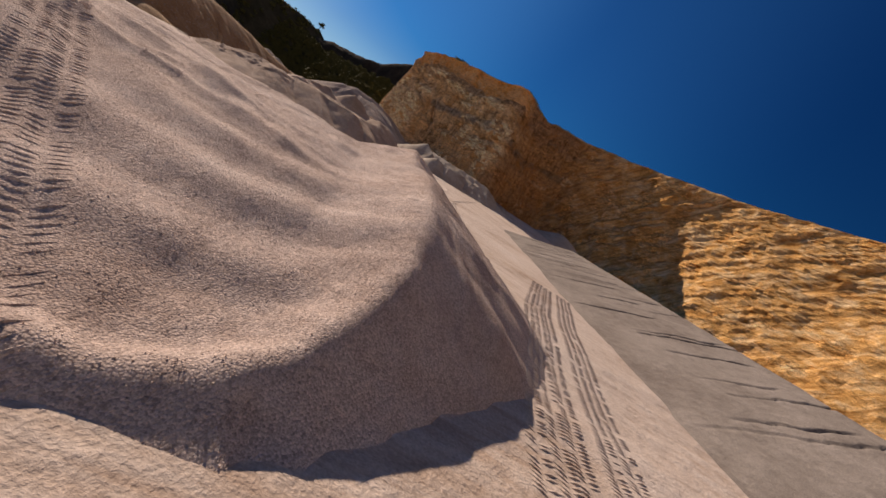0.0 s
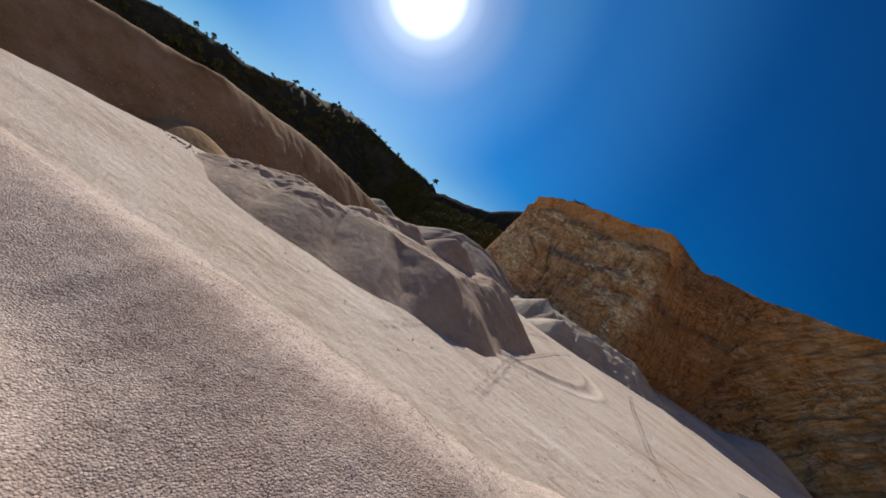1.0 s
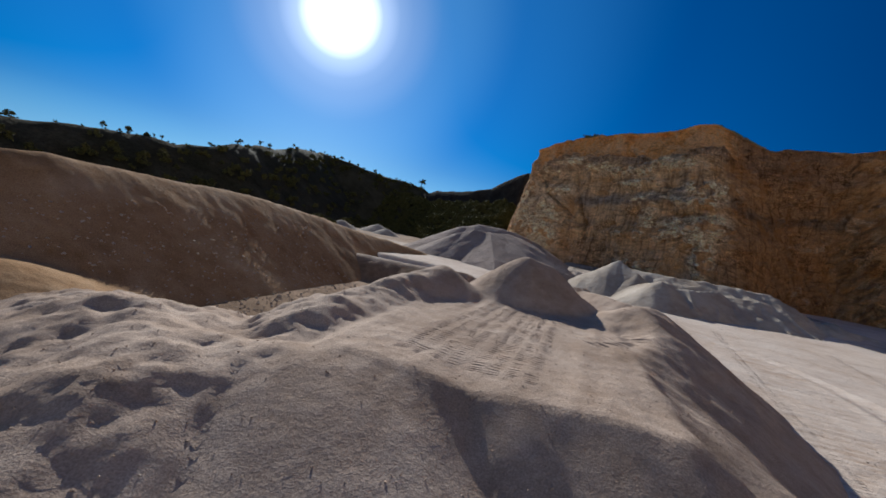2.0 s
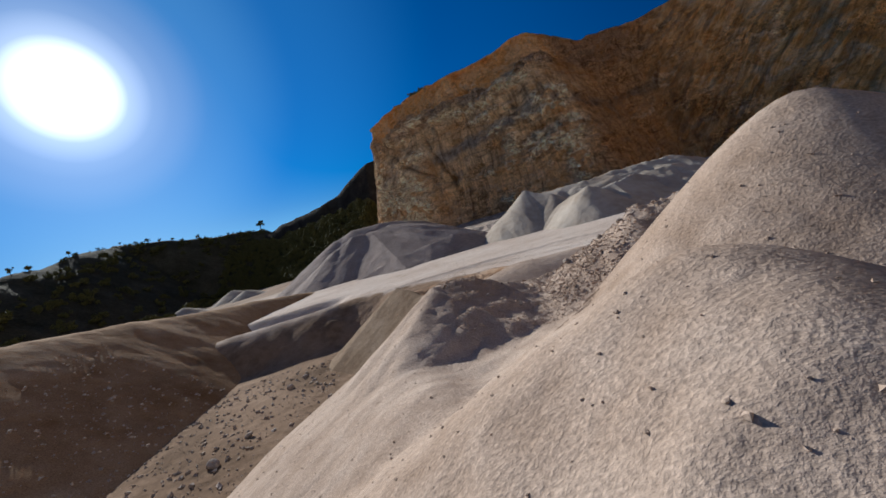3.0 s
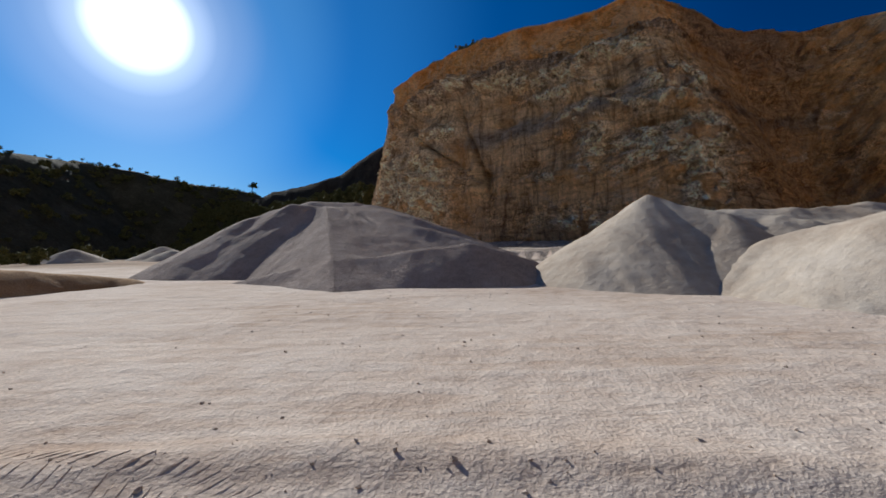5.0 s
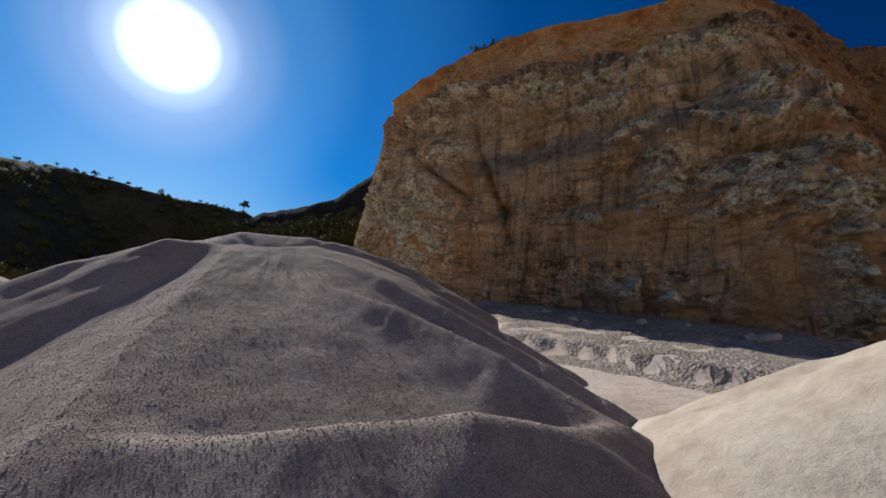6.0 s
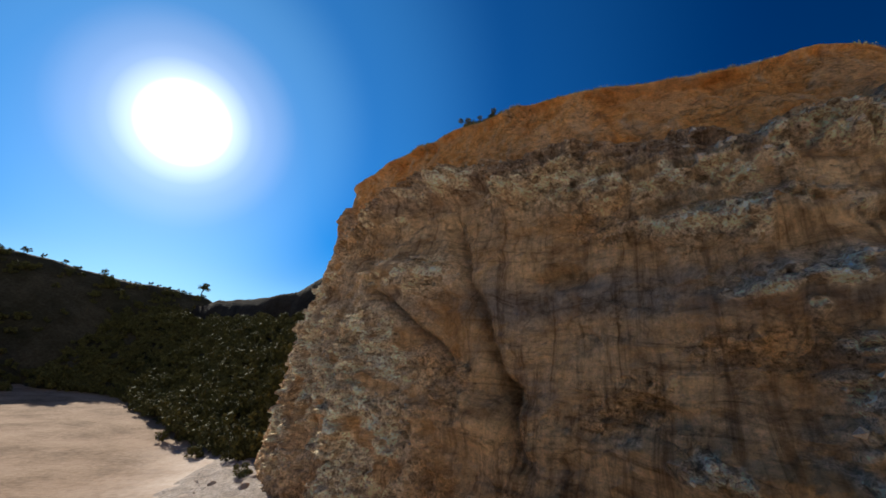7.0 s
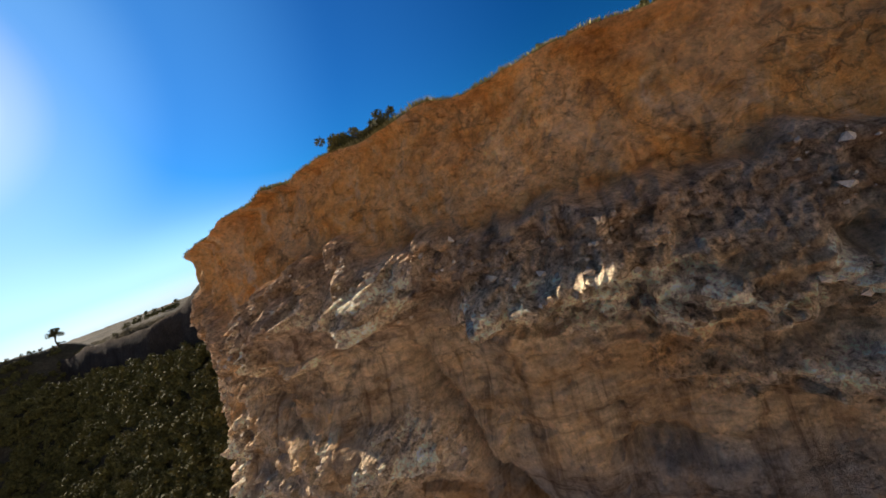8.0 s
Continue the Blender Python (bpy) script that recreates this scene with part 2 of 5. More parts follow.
def cliff_material():
    m, n, l, b = material("cliff_rock")
    tc = n.new("ShaderNodeTexCoord")
    co, uv = tc.outputs["Object"], tc.outputs["UV"]
    sep = n.new("ShaderNodeSeparateXYZ")
    l.new(uv, sep.inputs[0])
    along, below = sep.outputs[0], sep.outputs[1]

    def layer(name):
        a = n.new("ShaderNodeAttribute")
        a.attribute_name = name
        return a.outputs["Fac"]
    warp = tex_noise(n, l, co, 0.13, 8, 0.62)
    # beds follow the depth under the rim, dipping a little along the wall
    depth = math_node(n, l, "ADD", below, math_node(n, l, "MULTIPLY_ADD", warp, 4.4, -2.2))
    unit = math_node(n, l, "DIVIDE", depth, 40.0)
    beds = ramp(n, l, unit, [
        (0.00, (0.54, 0.42, 0.31)), (0.185, (0.54, 0.43, 0.33)),
        (0.23, (0.70, 0.54, 0.35)), (0.375, (0.68, 0.51, 0.32)), (0.402, (0.40, 0.35, 0.30)), (0.432, (0.33, 0.30, 0.27)), (0.455, (0.66, 0.50, 0.32)),
        (0.63, (0.70, 0.49, 0.28)), (0.80, (0.64, 0.46, 0.29)), (1.0, (0.58, 0.44, 0.30))])
    # grey beds thin out towards the corner
    part_ = ramp(n, l, math_node(n, l, "DIVIDE", along, 60.0), [(0.10, (0, 0, 0)), (0.35, (1, 1, 1))])
    beds = mix_colour(n, l, math_node(n, l, "MULTIPLY_ADD", part_, 0.75, 0.25), mix_colour(n, l, 0.6, beds, (0.55, 0.43, 0.31)), beds)
    # fine bedding, blotches, seep stains
    thin = tex_noise(n, l, stretched(n, l, uv, 0.22, 1.5, 1.0), 1.0, 12, 0.72, 1.0)
    col = mix_colour(n, l, 0.85, beds, ramp(n, l, thin, [(0.37, (0.52, 0.46, 0.42)), (0.46, (0.92, 0.90, 0.88)), (0.54, (1.06, 1.05, 1.03)), (0.63, (1.2, 1.17, 1.12))]), "MULTIPLY")
    blot = tex_noise(n, l, co, 0.42, 11, 0.72, 0.6)
    col = mix_colour(n, l, 0.9, col, ramp(n, l, blot, [(0.36, (0.55, 0.47, 0.41)), (0.47, (0.94, 0.92, 0.90)), (0.54, (1.05, 1.04, 1.03)), (0.62, (1.18, 1.15, 1.1))]), "MULTIPLY")
    drip = tex_noise(n, l, stretched(n, l, uv, 1.5, 0.16, 1.0), 1.0, 8, 0.65, 1.0)
    col = mix_colour(n, l, 0.8, col, ramp(n, l, drip, [(0.37, (0.42, 0.35, 0.31)), (0.46, (0.9, 0.88, 0.86)), (0.52, (1.04, 1.04, 1.04)), (0.62, (1.22, 1.2, 1.17))]), "MULTIPLY")
    rust = tex_noise(n, l, co, 0.14, 8, 0.65)
    col = mix_colour(n, l, math_node(n, l, "MULTIPLY", ramp(n, l, rust, [(0.50, (0, 0, 0)), (0.62, (1, 1, 1))]), 0.6), col, (0.62, 0.35, 0.14))
    grey = tex_noise(n, l, stretched(n, l, co, 1.0, 1.0, 1.7), 0.23, 9, 0.68)
    col = mix_colour(n, l, math_node(n, l, "MULTIPLY", ramp(n, l, grey, [(0.53, (0, 0, 0)), (0.62, (1, 1, 1))]), 0.4), col, (0.48, 0.41, 0.34))
    # browner rock towards the bend
    brown = ramp(n, l, math_node(n, l, "DIVIDE", math_node(n, l, "ADD", along, math_node(n, l, "MULTIPLY", warp, 10.0)), 100.0), [(0.58, (1, 1, 1)), (0.66, (0.66, 0.54, 0.44))])
    col = mix_colour(n, l, 1.0, col, brown, "MULTIPLY")
    # orange cap
    cap_tone = ramp(n, l, tex_noise(n, l, stretched(n, l, co, 1.0, 1.0, 0.6), 0.5, 10, 0.68, 0.5), [(0.36, (0.54, 0.25, 0.085)), (0.47, (0.80, 0.41, 0.14)), (0.55, (0.82, 0.48, 0.20)), (0.66, (0.74, 0.56, 0.38))])
    worn = tex_noise(n, l, stretched(n, l, co, 1.0, 1.0, 1.2), 0.2, 9, 0.62, 0.8)
    cap_tone = mix_colour(n, l, math_node(n, l, "MULTIPLY", ramp(n, l, worn, [(0.47, (0, 0, 0)), (0.57, (1, 1, 1))]), 0.6), cap_tone, (0.78, 0.52, 0.29))
    vein = tex_noise(n, l, stretched(n, l, co, 1.0, 1.0, 2.2), 0.9, 11, 0.76, 1.2)
    cap_tone = mix_colour(n, l, 0.85, cap_tone, ramp(n, l, vein, [(0.37, (0.42, 0.36, 0.32)), (0.43, (0.95, 0.90, 0.88)), (0.55, (1.05, 1.05, 1.05)), (0.63, (1.3, 1.28, 1.25))]), "MULTIPLY")
    col = mix_colour(n, l, layer("cap"), col, cap_tone)
    # the sunny flank further on is a slope of ochre rubble
    flank = ramp(n, l, math_node(n, l, "DIVIDE", along, 300.0), [(0.27, (0, 0, 0)), (0.36, (1, 1, 1))])
    och = ramp(n, l, tex_noise(n, l, co, 0.22, 10, 0.68, 0.6), [(0.36, (0.56, 0.31, 0.11)), (0.48, (0.70, 0.43, 0.18)), (0.62, (0.76, 0.58, 0.36))])
    run = tex_noise(n, l, stretched(n, l, stretched(n, l, uv, 1.0, 1.0, 1.0, 0.9), 0.13, 1.0, 1.0), 1.0, 9, 0.66, 0.6)
    och = mix_colour(n, l, 0.85, och, ramp(n, l, run, [(0.36, (0.62, 0.50, 0.40)), (0.48, (0.96, 0.92, 0.88)), (0.58, (1.15, 1.18, 1.22)), (0.66, (1.3, 1.42, 1.55))]), "MULTIPLY")
    col = mix_colour(n, l, flank, col, och)
    # pale broken faces, each fragment its own tone; paleness raised to imitate sunlit facets
    bent = n.new("ShaderNodeVectorMath")
    bent.operation = "ADD"
    wob = n.new("ShaderNodeTexNoise")
    wob.inputs["Scale"].default_value = 1.4
    wob.inputs["Detail"].default_value = 6
    l.new(co, wob.inputs["Vector"])
    l.new(co, bent.inputs[0])
    l.new(stretched(n, l, wob.outputs["Color"], 0.7, 0.7, 0.7), bent.inputs[1])
    shard = n.new("ShaderNodeTexVoronoi")
    shard.inputs["Scale"].default_value = 2.6
    l.new(bent.outputs[0], shard.inputs["Vector"])
    chip = n.new("ShaderNodeTexVoronoi")
    chip.inputs["Scale"].default_value = 7.5
    l.new(bent.outputs[0], chip.inputs["Vector"])
    tone = ramp(n, l, shard.outputs["Color"], [(0.10, (0.44, 0.34, 0.23)), (0.35, (0.84, 0.70, 0.51)), (0.85, (0.94, 0.83, 0.65))])
    tone = mix_colour(n, l, 0.7, tone, ramp(n, l, chip.outputs["Color"], [(0.1, (0.5, 0.47, 0.44)), (0.5, (1, 1, 1)), (0.9, (1.2, 1.2, 1.18))]), "MULTIPLY")
    col = mix_colour(n, l, layer("broken"), col, tone)
    # grain and chips over everything
    crumb = tex_noise(n, l, co, 3.2, 10, 0.74)
    col = mix_colour(n, l, math_node(n, l, "MULTIPLY_ADD", layer("rough"), 0.6, 0.32), col, ramp(n, l, crumb, [(0.39, (0.40, 0.36, 0.33)), (0.46, (0.90, 0.88, 0.86)), (0.53, (1.07, 1.06, 1.05)), (0.61, (1.38, 1.35, 1.3))]), "MULTIPLY")
    # angular facets
    slab = n.new("ShaderNodeTexVoronoi")
    slab.inputs["Scale"].default_value = 1.1
    l.new(stretched(n, l, bent.outputs[0], 0.8, 0.8, 1.5), slab.inputs["Vector"])
    facets = math_node(n, l, "MULTIPLY_ADD", layer("rough"), 0.7, 0.10)
    col = mix_colour(n, l, facets, col, ramp(n, l, slab.outputs["Color"], [(0.15, (0.62, 0.58, 0.54)), (0.5, (1.0, 0.99, 0.98)), (0.85, (1.3, 1.27, 1.22))]), "MULTIPLY")
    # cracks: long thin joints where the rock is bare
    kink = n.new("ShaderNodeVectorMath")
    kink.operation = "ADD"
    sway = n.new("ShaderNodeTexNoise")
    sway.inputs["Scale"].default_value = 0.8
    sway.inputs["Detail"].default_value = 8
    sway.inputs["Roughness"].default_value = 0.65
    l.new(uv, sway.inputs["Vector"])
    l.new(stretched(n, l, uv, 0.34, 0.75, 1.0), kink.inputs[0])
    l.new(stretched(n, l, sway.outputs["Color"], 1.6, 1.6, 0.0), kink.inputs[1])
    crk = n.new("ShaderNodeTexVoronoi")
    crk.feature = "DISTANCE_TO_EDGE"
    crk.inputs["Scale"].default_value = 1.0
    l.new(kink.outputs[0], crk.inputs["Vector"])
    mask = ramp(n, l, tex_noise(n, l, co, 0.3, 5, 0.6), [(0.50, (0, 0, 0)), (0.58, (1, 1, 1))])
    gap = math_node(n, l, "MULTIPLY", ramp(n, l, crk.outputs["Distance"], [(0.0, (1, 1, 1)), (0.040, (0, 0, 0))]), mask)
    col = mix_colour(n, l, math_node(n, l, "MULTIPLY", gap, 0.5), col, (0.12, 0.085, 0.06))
    pits = tex_noise(n, l, co, 8.0, 8, 0.8)
    col = mix_colour(n, l, math_node(n, l, "MULTIPLY_ADD", layer("rough"), 0.55, 0.35), col, ramp(n, l, pits, [(0.38, (0.42, 0.38, 0.35)), (0.46, (0.90, 0.89, 0.88)), (0.54, (1.05, 1.05, 1.04)), (0.64, (1.25, 1.23, 1.2))]), "MULTIPLY")
    # broken rock gets the higher gain, part of its painted sunlight
    col = mix_colour(n, l, 1.0, col, mix_colour(n, l, layer("broken"), (1.05, 0.98, 0.88), (1.26, 1.20, 1.11)), "MULTIPLY")
    col.node.clamp_result = True
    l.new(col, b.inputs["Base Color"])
    relief(n, l, b, [(blot, 0.5, 0.8), (math_node(n, l, "MULTIPLY", thin, math_node(n, l, "SUBTRACT", 1.0, flank)), 0.30, 0.8), (math_node(n, l, "MULTIPLY", run, flank), 0.7, 0.9), (math_node(n, l, "SUBTRACT", 1.0, gap), 0.15, 0.8), (crumb, 0.32, 1.0), (tex_noise(n, l, co, 9.0, 6, 0.7), 0.09, 1.0)])
    return m


M_CLIFF = cliff_material()


def leaf_material(name, dark, light):
    m, n, l, b = material(name)
    info = n.new("ShaderNodeObjectInfo")
    geo = n.new("ShaderNodeNewGeometry")
    f = math_node(n, l, "MULTIPLY_ADD", geo.outputs["Random Per Island"], 0.6, math_node(n, l, "MULTIPLY", info.outputs["Random"], 0.4))
    l.new(ramp(n, l, f, [(0.1, dark), (0.9, light)]), b.inputs["Base Color"])
    b.inputs["Roughness"].default_value = 0.85
    b.inputs["Specular IOR Level"].default_value = 0.15
    return m


M_LEAF = leaf_material("olive_leaves", (0.040, 0.042, 0.014), (0.15, 0.135, 0.042))
M_DRY = leaf_material("dry_grass", (0.14, 0.13, 0.04), (0.36, 0.30, 0.12))
M_BARK = earth("bark", (0.05, 0.035, 0.025), (0.09, 0.07, 0.05), (0.14, 0.11, 0.08), 0.3, 0.02, 0.0, 0.1)


# ---- builders ----
def sheet(name, x, y, z, mat, keep=None, uv=None, smooth=True, extra=None):
    """A mesh over a grid of points; keep: which points carry faces."""
    ny, nx = x.shape
    idx = np.arange(nx * ny).reshape(ny, nx)
    q = np.stack([idx[:-1, :-1], idx[:-1, 1:], idx[1:, 1:], idx[1:, :-1]], -1).reshape(-1, 4)
    if keep is not None:
        q = q[keep.ravel()[q].any(1)]
    used, inv = np.unique(q, return_inverse=True)
    q = inv.reshape(-1, 4)
    co = np.stack([x.ravel(), y.ravel(), z.ravel()], -1)[used]
    me = poly_mesh(name, co, q, mat, smooth)
    if uv is not None:
        lay = me.uv_layers.new(name="strata")
        lay.data.foreach_set("uv", np.stack([uv[0].ravel(), uv[1].ravel()], -1)[used][q.ravel()].ravel())
    for key, value in extra or ():
        at = me.attributes.new(key, "FLOAT", "POINT")
        at.data.foreach_set("value", value.ravel()[used].astype(np.float32))
    return new(name, me)


def poly_mesh(name, co, faces, mat, smooth=True):
    """A mesh from an array of points and an array of faces with the same number of corners."""
    me = bpy.data.meshes.new(name)
    k = faces.shape[1]
    me.vertices.add(len(co))
    me.vertices.foreach_set("co", np.ascontiguousarray(co, dtype=np.float32).ravel())
    me.loops.add(faces.size)
    me.loops.foreach_set("vertex_index", faces.ravel().astype(np.int32))
    me.polygons.add(len(faces))
    me.polygons.foreach_set("loop_start", (np.arange(len(faces)) * k).astype(np.int32))
    me.polygons.foreach_set("use_smooth", np.full(len(faces), smooth))
    me.update(calc_edges=True)
    me.materials.append(mat)
    return me


def part(name, me, parent, label=""):
    ob = new(name, me)
    ob.parent = parent
    return tagged(ob, label)


def spaced(lo, hi, fine, far_lo, far_hi, grow=1.07):
    mid = list(np.arange(lo, hi + fine, fine))

    def out(v, sign, end):
        d, got = fine, []
        while (end - v) * sign > 0:
            d = min(d * grow, 60)
            v += sign * d
            got.append(v)
        return got
    return np.array(out(mid[0], -1, far_lo)[::-1] + mid + out(mid[-1], 1, far_hi))


OCTA = np.array([(1, 0, 0), (-1, 0, 0), (0, 1, 0), (0, -1, 0), (0, 0, 1), (0, 0, -1)], float)
OCTA_F = np.array([(0, 2, 4), (2, 1, 4), (1, 3, 4), (3, 0, 4), (2, 0, 5), (1, 2, 5), (3, 1, 5), (0, 3, 5)])


def stones(name, xyz, size, mat, seed, label):
    """Many small angular stones in one mesh."""
    r = np.random.RandomState(seed)
    k = len(xyz)
    pts = OCTA[None] * r.uniform(0.55, 1.15, (k, 6, 3)) + r.uniform(-0.25, 0.25, (k, 6, 3))
    q = r.normal(size=(k, 4))
    q /= np.linalg.norm(q, axis=1)[:, None]
    w, x, y, z = q.T
    rot = np.stack([1 - 2 * (y * y + z * z), 2 * (x * y - z * w), 2 * (x * z + y * w), 2 * (x * y + z * w), 1 - 2 * (x * x + z * z), 2 * (y * z - x * w),
                    2 * (x * z - y * w), 2 * (y * z + x * w), 1 - 2 * (x * x + y * y)], -1).reshape(-1, 3, 3)
    pts = np.einsum("kij,kpj->kpi", rot, pts) * size[:, None, None] * np.array([1, 1, 0.75])
    pts = pts + xyz[:, None]
    faces = (OCTA_F[None] + 6 * np.arange(k)[:, None, None]).reshape(-1, 3)
    me = poly_mesh(name, pts.reshape(-1, 3), faces, mat, False)
    return tagged(new(name, me), label, "stones", kind="stuff")


def rock_mesh(seed, mat, rough=0.35):
    bm = bmesh.new()
    bmesh.ops.create_icosphere(bm, subdivisions=2, radius=1)
    r = random.Random(seed)
    cuts = [(Vector((r.gauss(0, 1), r.gauss(0, 1), r.gauss(0, 1))).normalized(), r.uniform(0.55, 0.85)) for _ in range(7)]
    for v in bm.verts:
        for nrm, d in cuts:
            over = v.co.dot(nrm) - d
            if over > 0:
                v.co -= nrm * over * 0.85
        v.co *= 1 + rough * 0.4 * (noise.noise(v.co * 1.7 + Vector((seed, 0, 0))))
        v.co += Vector((r.uniform(-1, 1), r.uniform(-1, 1), r.uniform(-1, 1))) * 0.035
    me = bpy.data.meshes.new("rock")
    bm.to_mesh(me)
    bm.free()
    me.materials.append(mat)
    return me


# ---- ground ----
def embank_height(x, y):
    crest = 3.4 - 0.02 * (y + 30)
    w = x - 30 - 0.05 * (y + 40)
    face = np.where(w < 10.5, w / 10.5 * crest, crest - (w - 10.5) * 0.8)
    end = step(16, -2, y) * step(-80, -70, y)
    return face * end - 2 * (1 - end)


def pit_edge(y):
    """The crest on the pit's left and its right limit."""
    return np.interp(y, [14, 16, 17.7, 20.4, 23.2, 26], [2.4, 1.7, 1.1, -0.3, -1.8, -2.6]), np.interp(y, [15, 17, 18.7, 22, 24], [4.2, 5.6, 5.7, 5.0, 3.6])


def torn_edge(x):
    """How far the broken-up ground reaches beyond the pit."""
    return np.interp(x, [-9, -4.6, -1.8, 0.7, 2.4, 3.9, 5.2], [31, 30.2, 28.4, 26.5, 25.1, 23.4, 21])


def pit_depth(x, y):
    """Excavated dish: concentric bucket grooves falling to a hole below a steep far wall."""
    a, e = pit_edge(y)
    wall_y = 23.5 - 0.22 * (x - 1.5) - 0.10 * (x - 0.8) ** 2 + 0.6 * fbm(x, y * 0.3, 1.5, 5, 9, 0.62)
    fall = np.clip((y - 16.2) / 7.4, 0, 1)
    soft = 1.9 * step(1.7, 0.3, x)
    inside = step(wall_y + 0.45 + 0.2 * soft, wall_y - 0.55 - soft, y) * step(15.6, 17.0, y) * step(e + 0.9, e - 0.9, x) * step(a - 0.3, a + 1.0, x)
    d = 0.36 * fall ** 0.9 * inside
    d = d + 0.22 * step(wall_y - 1.5, wall_y - 0.9, y) * step(3.5, 2.6, x) * step(-1.2, 0.2, x) * inside
    r = np.hypot((x - 1.6) * 0.72, y - 25.2) + 0.10 * fbm(x, y, 2.5, 3, 5)
    ring = np.abs(np.sin(r * np.pi / 0.46))
    tilled = inside * step(wall_y - 1.0, wall_y - 1.8, y)
    d = d - (0.17 * (1 - ring) ** 0.8 - 0.05) * tilled * (0.75 + 0.5 * fbm(x, y, 1.5, 3, 6))
    # crumbly rim of the dish and rubble round the hole
    d = d - 0.12 * np.clip(fbm(x, y, 0.6, 4, 15, 0.65), 0, 1) * inside
    d = d - 0.16 * fbm(x, y, 0.8, 5, 16, 0.65) * step(wall_y + 0.7, wall_y, y) * step(wall_y - 2.0, wall_y - 1.0, y) * step(a - 0.3, a + 0.5, x) * step(e, e - 1.2, x)
    d = d - 0.10 * fbm(x, y, 0.7, 5, 20, 0.65) * step(1.5, -0.5, y - torn_edge(x)) * step(15, 18, y) * step(5, 3.5, x) * step(-9, -7, x)
    lip = np.exp(-((x - e) / 0.35) ** 2) * step(16.2, 17, y) * step(23.5, 22, y)
    return d - 0.16 * lip


def ground_height(x, y):
    z = 0.10 * fbm(x, y, 14, 4, 3) + 0.05 * fbm(x * 0.4, y, 1.6, 3, 4)
    # the floor rises to the foot of the cliff
    ledge = step(-0.3, 0.45, (x + y - 78.3) * 0.7 + 1.3 * fbm(x, y, 5, 3, 18)) * step(8.5, 11, x) * step(34, 27, x)
    z = z + 1.6 * step(30, 2, (100 - x - y) * 0.707) * step(-26, -6, x) * step(30, 50, y) + 0.7 * ledge * step(97, 90, y)
    # hollow beside the bank
    rim = np.interp(y, [-30, -20, -8, -2, 4, 10, 14, 17, 20, 23.2, 26, 29, 34], [-15, -11, -7, -5, -3, -1.6, 0.2, 0.5, -0.6, -2.0, -2.2, -3.4, -9]) + 0.6 * fbm(x, y, 4, 3, 8)
    hol = step(0.3, -4.4, x - rim) * step(-30, -14, y) * step(30.5, 24.6, y + 0.05 * x + 1.2 * fbm(x, y, 5, 3, 19))
    z = z - 2.7 * hol
    z = z - pit_depth(x, y)
    z = z - 0.9 * step(-7, -10, x) * step(-24, -19, x) * step(30.5, 32, y) * step(37, 34.5, y)
    # a wheel rut bends along the bowl's far side
    d1 = np.abs(np.hypot(x - 1.0, y - 8.0) - 21.0)
    z = z - 0.10 * step(0.8, 0.2, d1) * step(-5, 0, x) + 0.06 * np.exp(-((d1 - 0.9) / 0.25) ** 2) * step(-5, 0, x)
    return z


gx = spaced(-27, 25, 0.25, -1600, 1600)
gy = spaced(-58, 52, 0.22, -1600, 2000)
X, Y = np.meshgrid(gx, gy)
a, e = pit_edge(Y)
under = step(a - 0.2, a + 0.5, X) * step(e + 0.6, e, X) * step(16.2, 17, Y) * step(23.9, 23.4, Y)
# brown clay shows in the hollow and out towards the valley
shore = np.interp(Y, [-30, -20, -8, -2, 4, 10, 14, 17, 20, 23.2, 26, 29, 34], [-15, -11, -7, -5, -3, -1.6, 0.2, 0.5, -0.6, -2.0, -2.2, -3.4, -9])
clay = step(0.4, -1.6, X - shore + 1.2 * fbm(X, Y, 3, 4, 27)) * step(-32, -20, Y) * step(31.5, 28, Y + 1.5 * fbm(X, Y, 4, 4, 28))
clay = np.maximum(clay, 0.45 * step(-6, -30, X + 6 * fbm(X, Y, 12, 4, 29)) * step(70, 92, Y))
clay = np.maximum(clay, 1.15 * step(0.8, -0.8, Y - torn_edge(X) + 1.0 * fbm(X, Y, 2.5, 5, 37, 0.6)) * step(14, 17, Y) * step(6, 4, X) * step(-12, -6, X) * step(-0.8, 0.0, fbm(X, Y, 1.6, 4, 38)))
clay = np.minimum(clay, 1.0)
clay = np.maximum(clay, 0.9 * step(-6, -30, X + 6 * fbm(X, Y, 12, 4, 39)) * step(70, 92, Y))
ground = sheet("ground", X, Y, ground_height(X, Y) - 0.4 * under, M_FLOOR, extra=[("clay", clay)])
tagged(ground, "pale dusty quarry floor with faint wheel tracks", "ground", kind="structure")

x, y = np.meshgrid(np.arange(-5, 10, 0.06), np.arange(13, 28, 0.06))
a, e = pit_edge(y)
ragged = 0.8 * fbm(x, y, 1.8, 5, 10, 0.6)
shape = np.maximum(np.maximum(y - 24.6 + 0.1 * x, 15.0 - y), np.maximum(x - e - 1.5, a - 0.6 - x)) + ragged
pit = sheet("pit_floor", x, y, ground_height(x, y) + 0.025 - 0.30 * step(-0.5, 0.1, shape), M_PIT, shape < 0.05)
tagged(pit, "excavated ochre clay pit with bucket grooves", "pit", kind="structure")

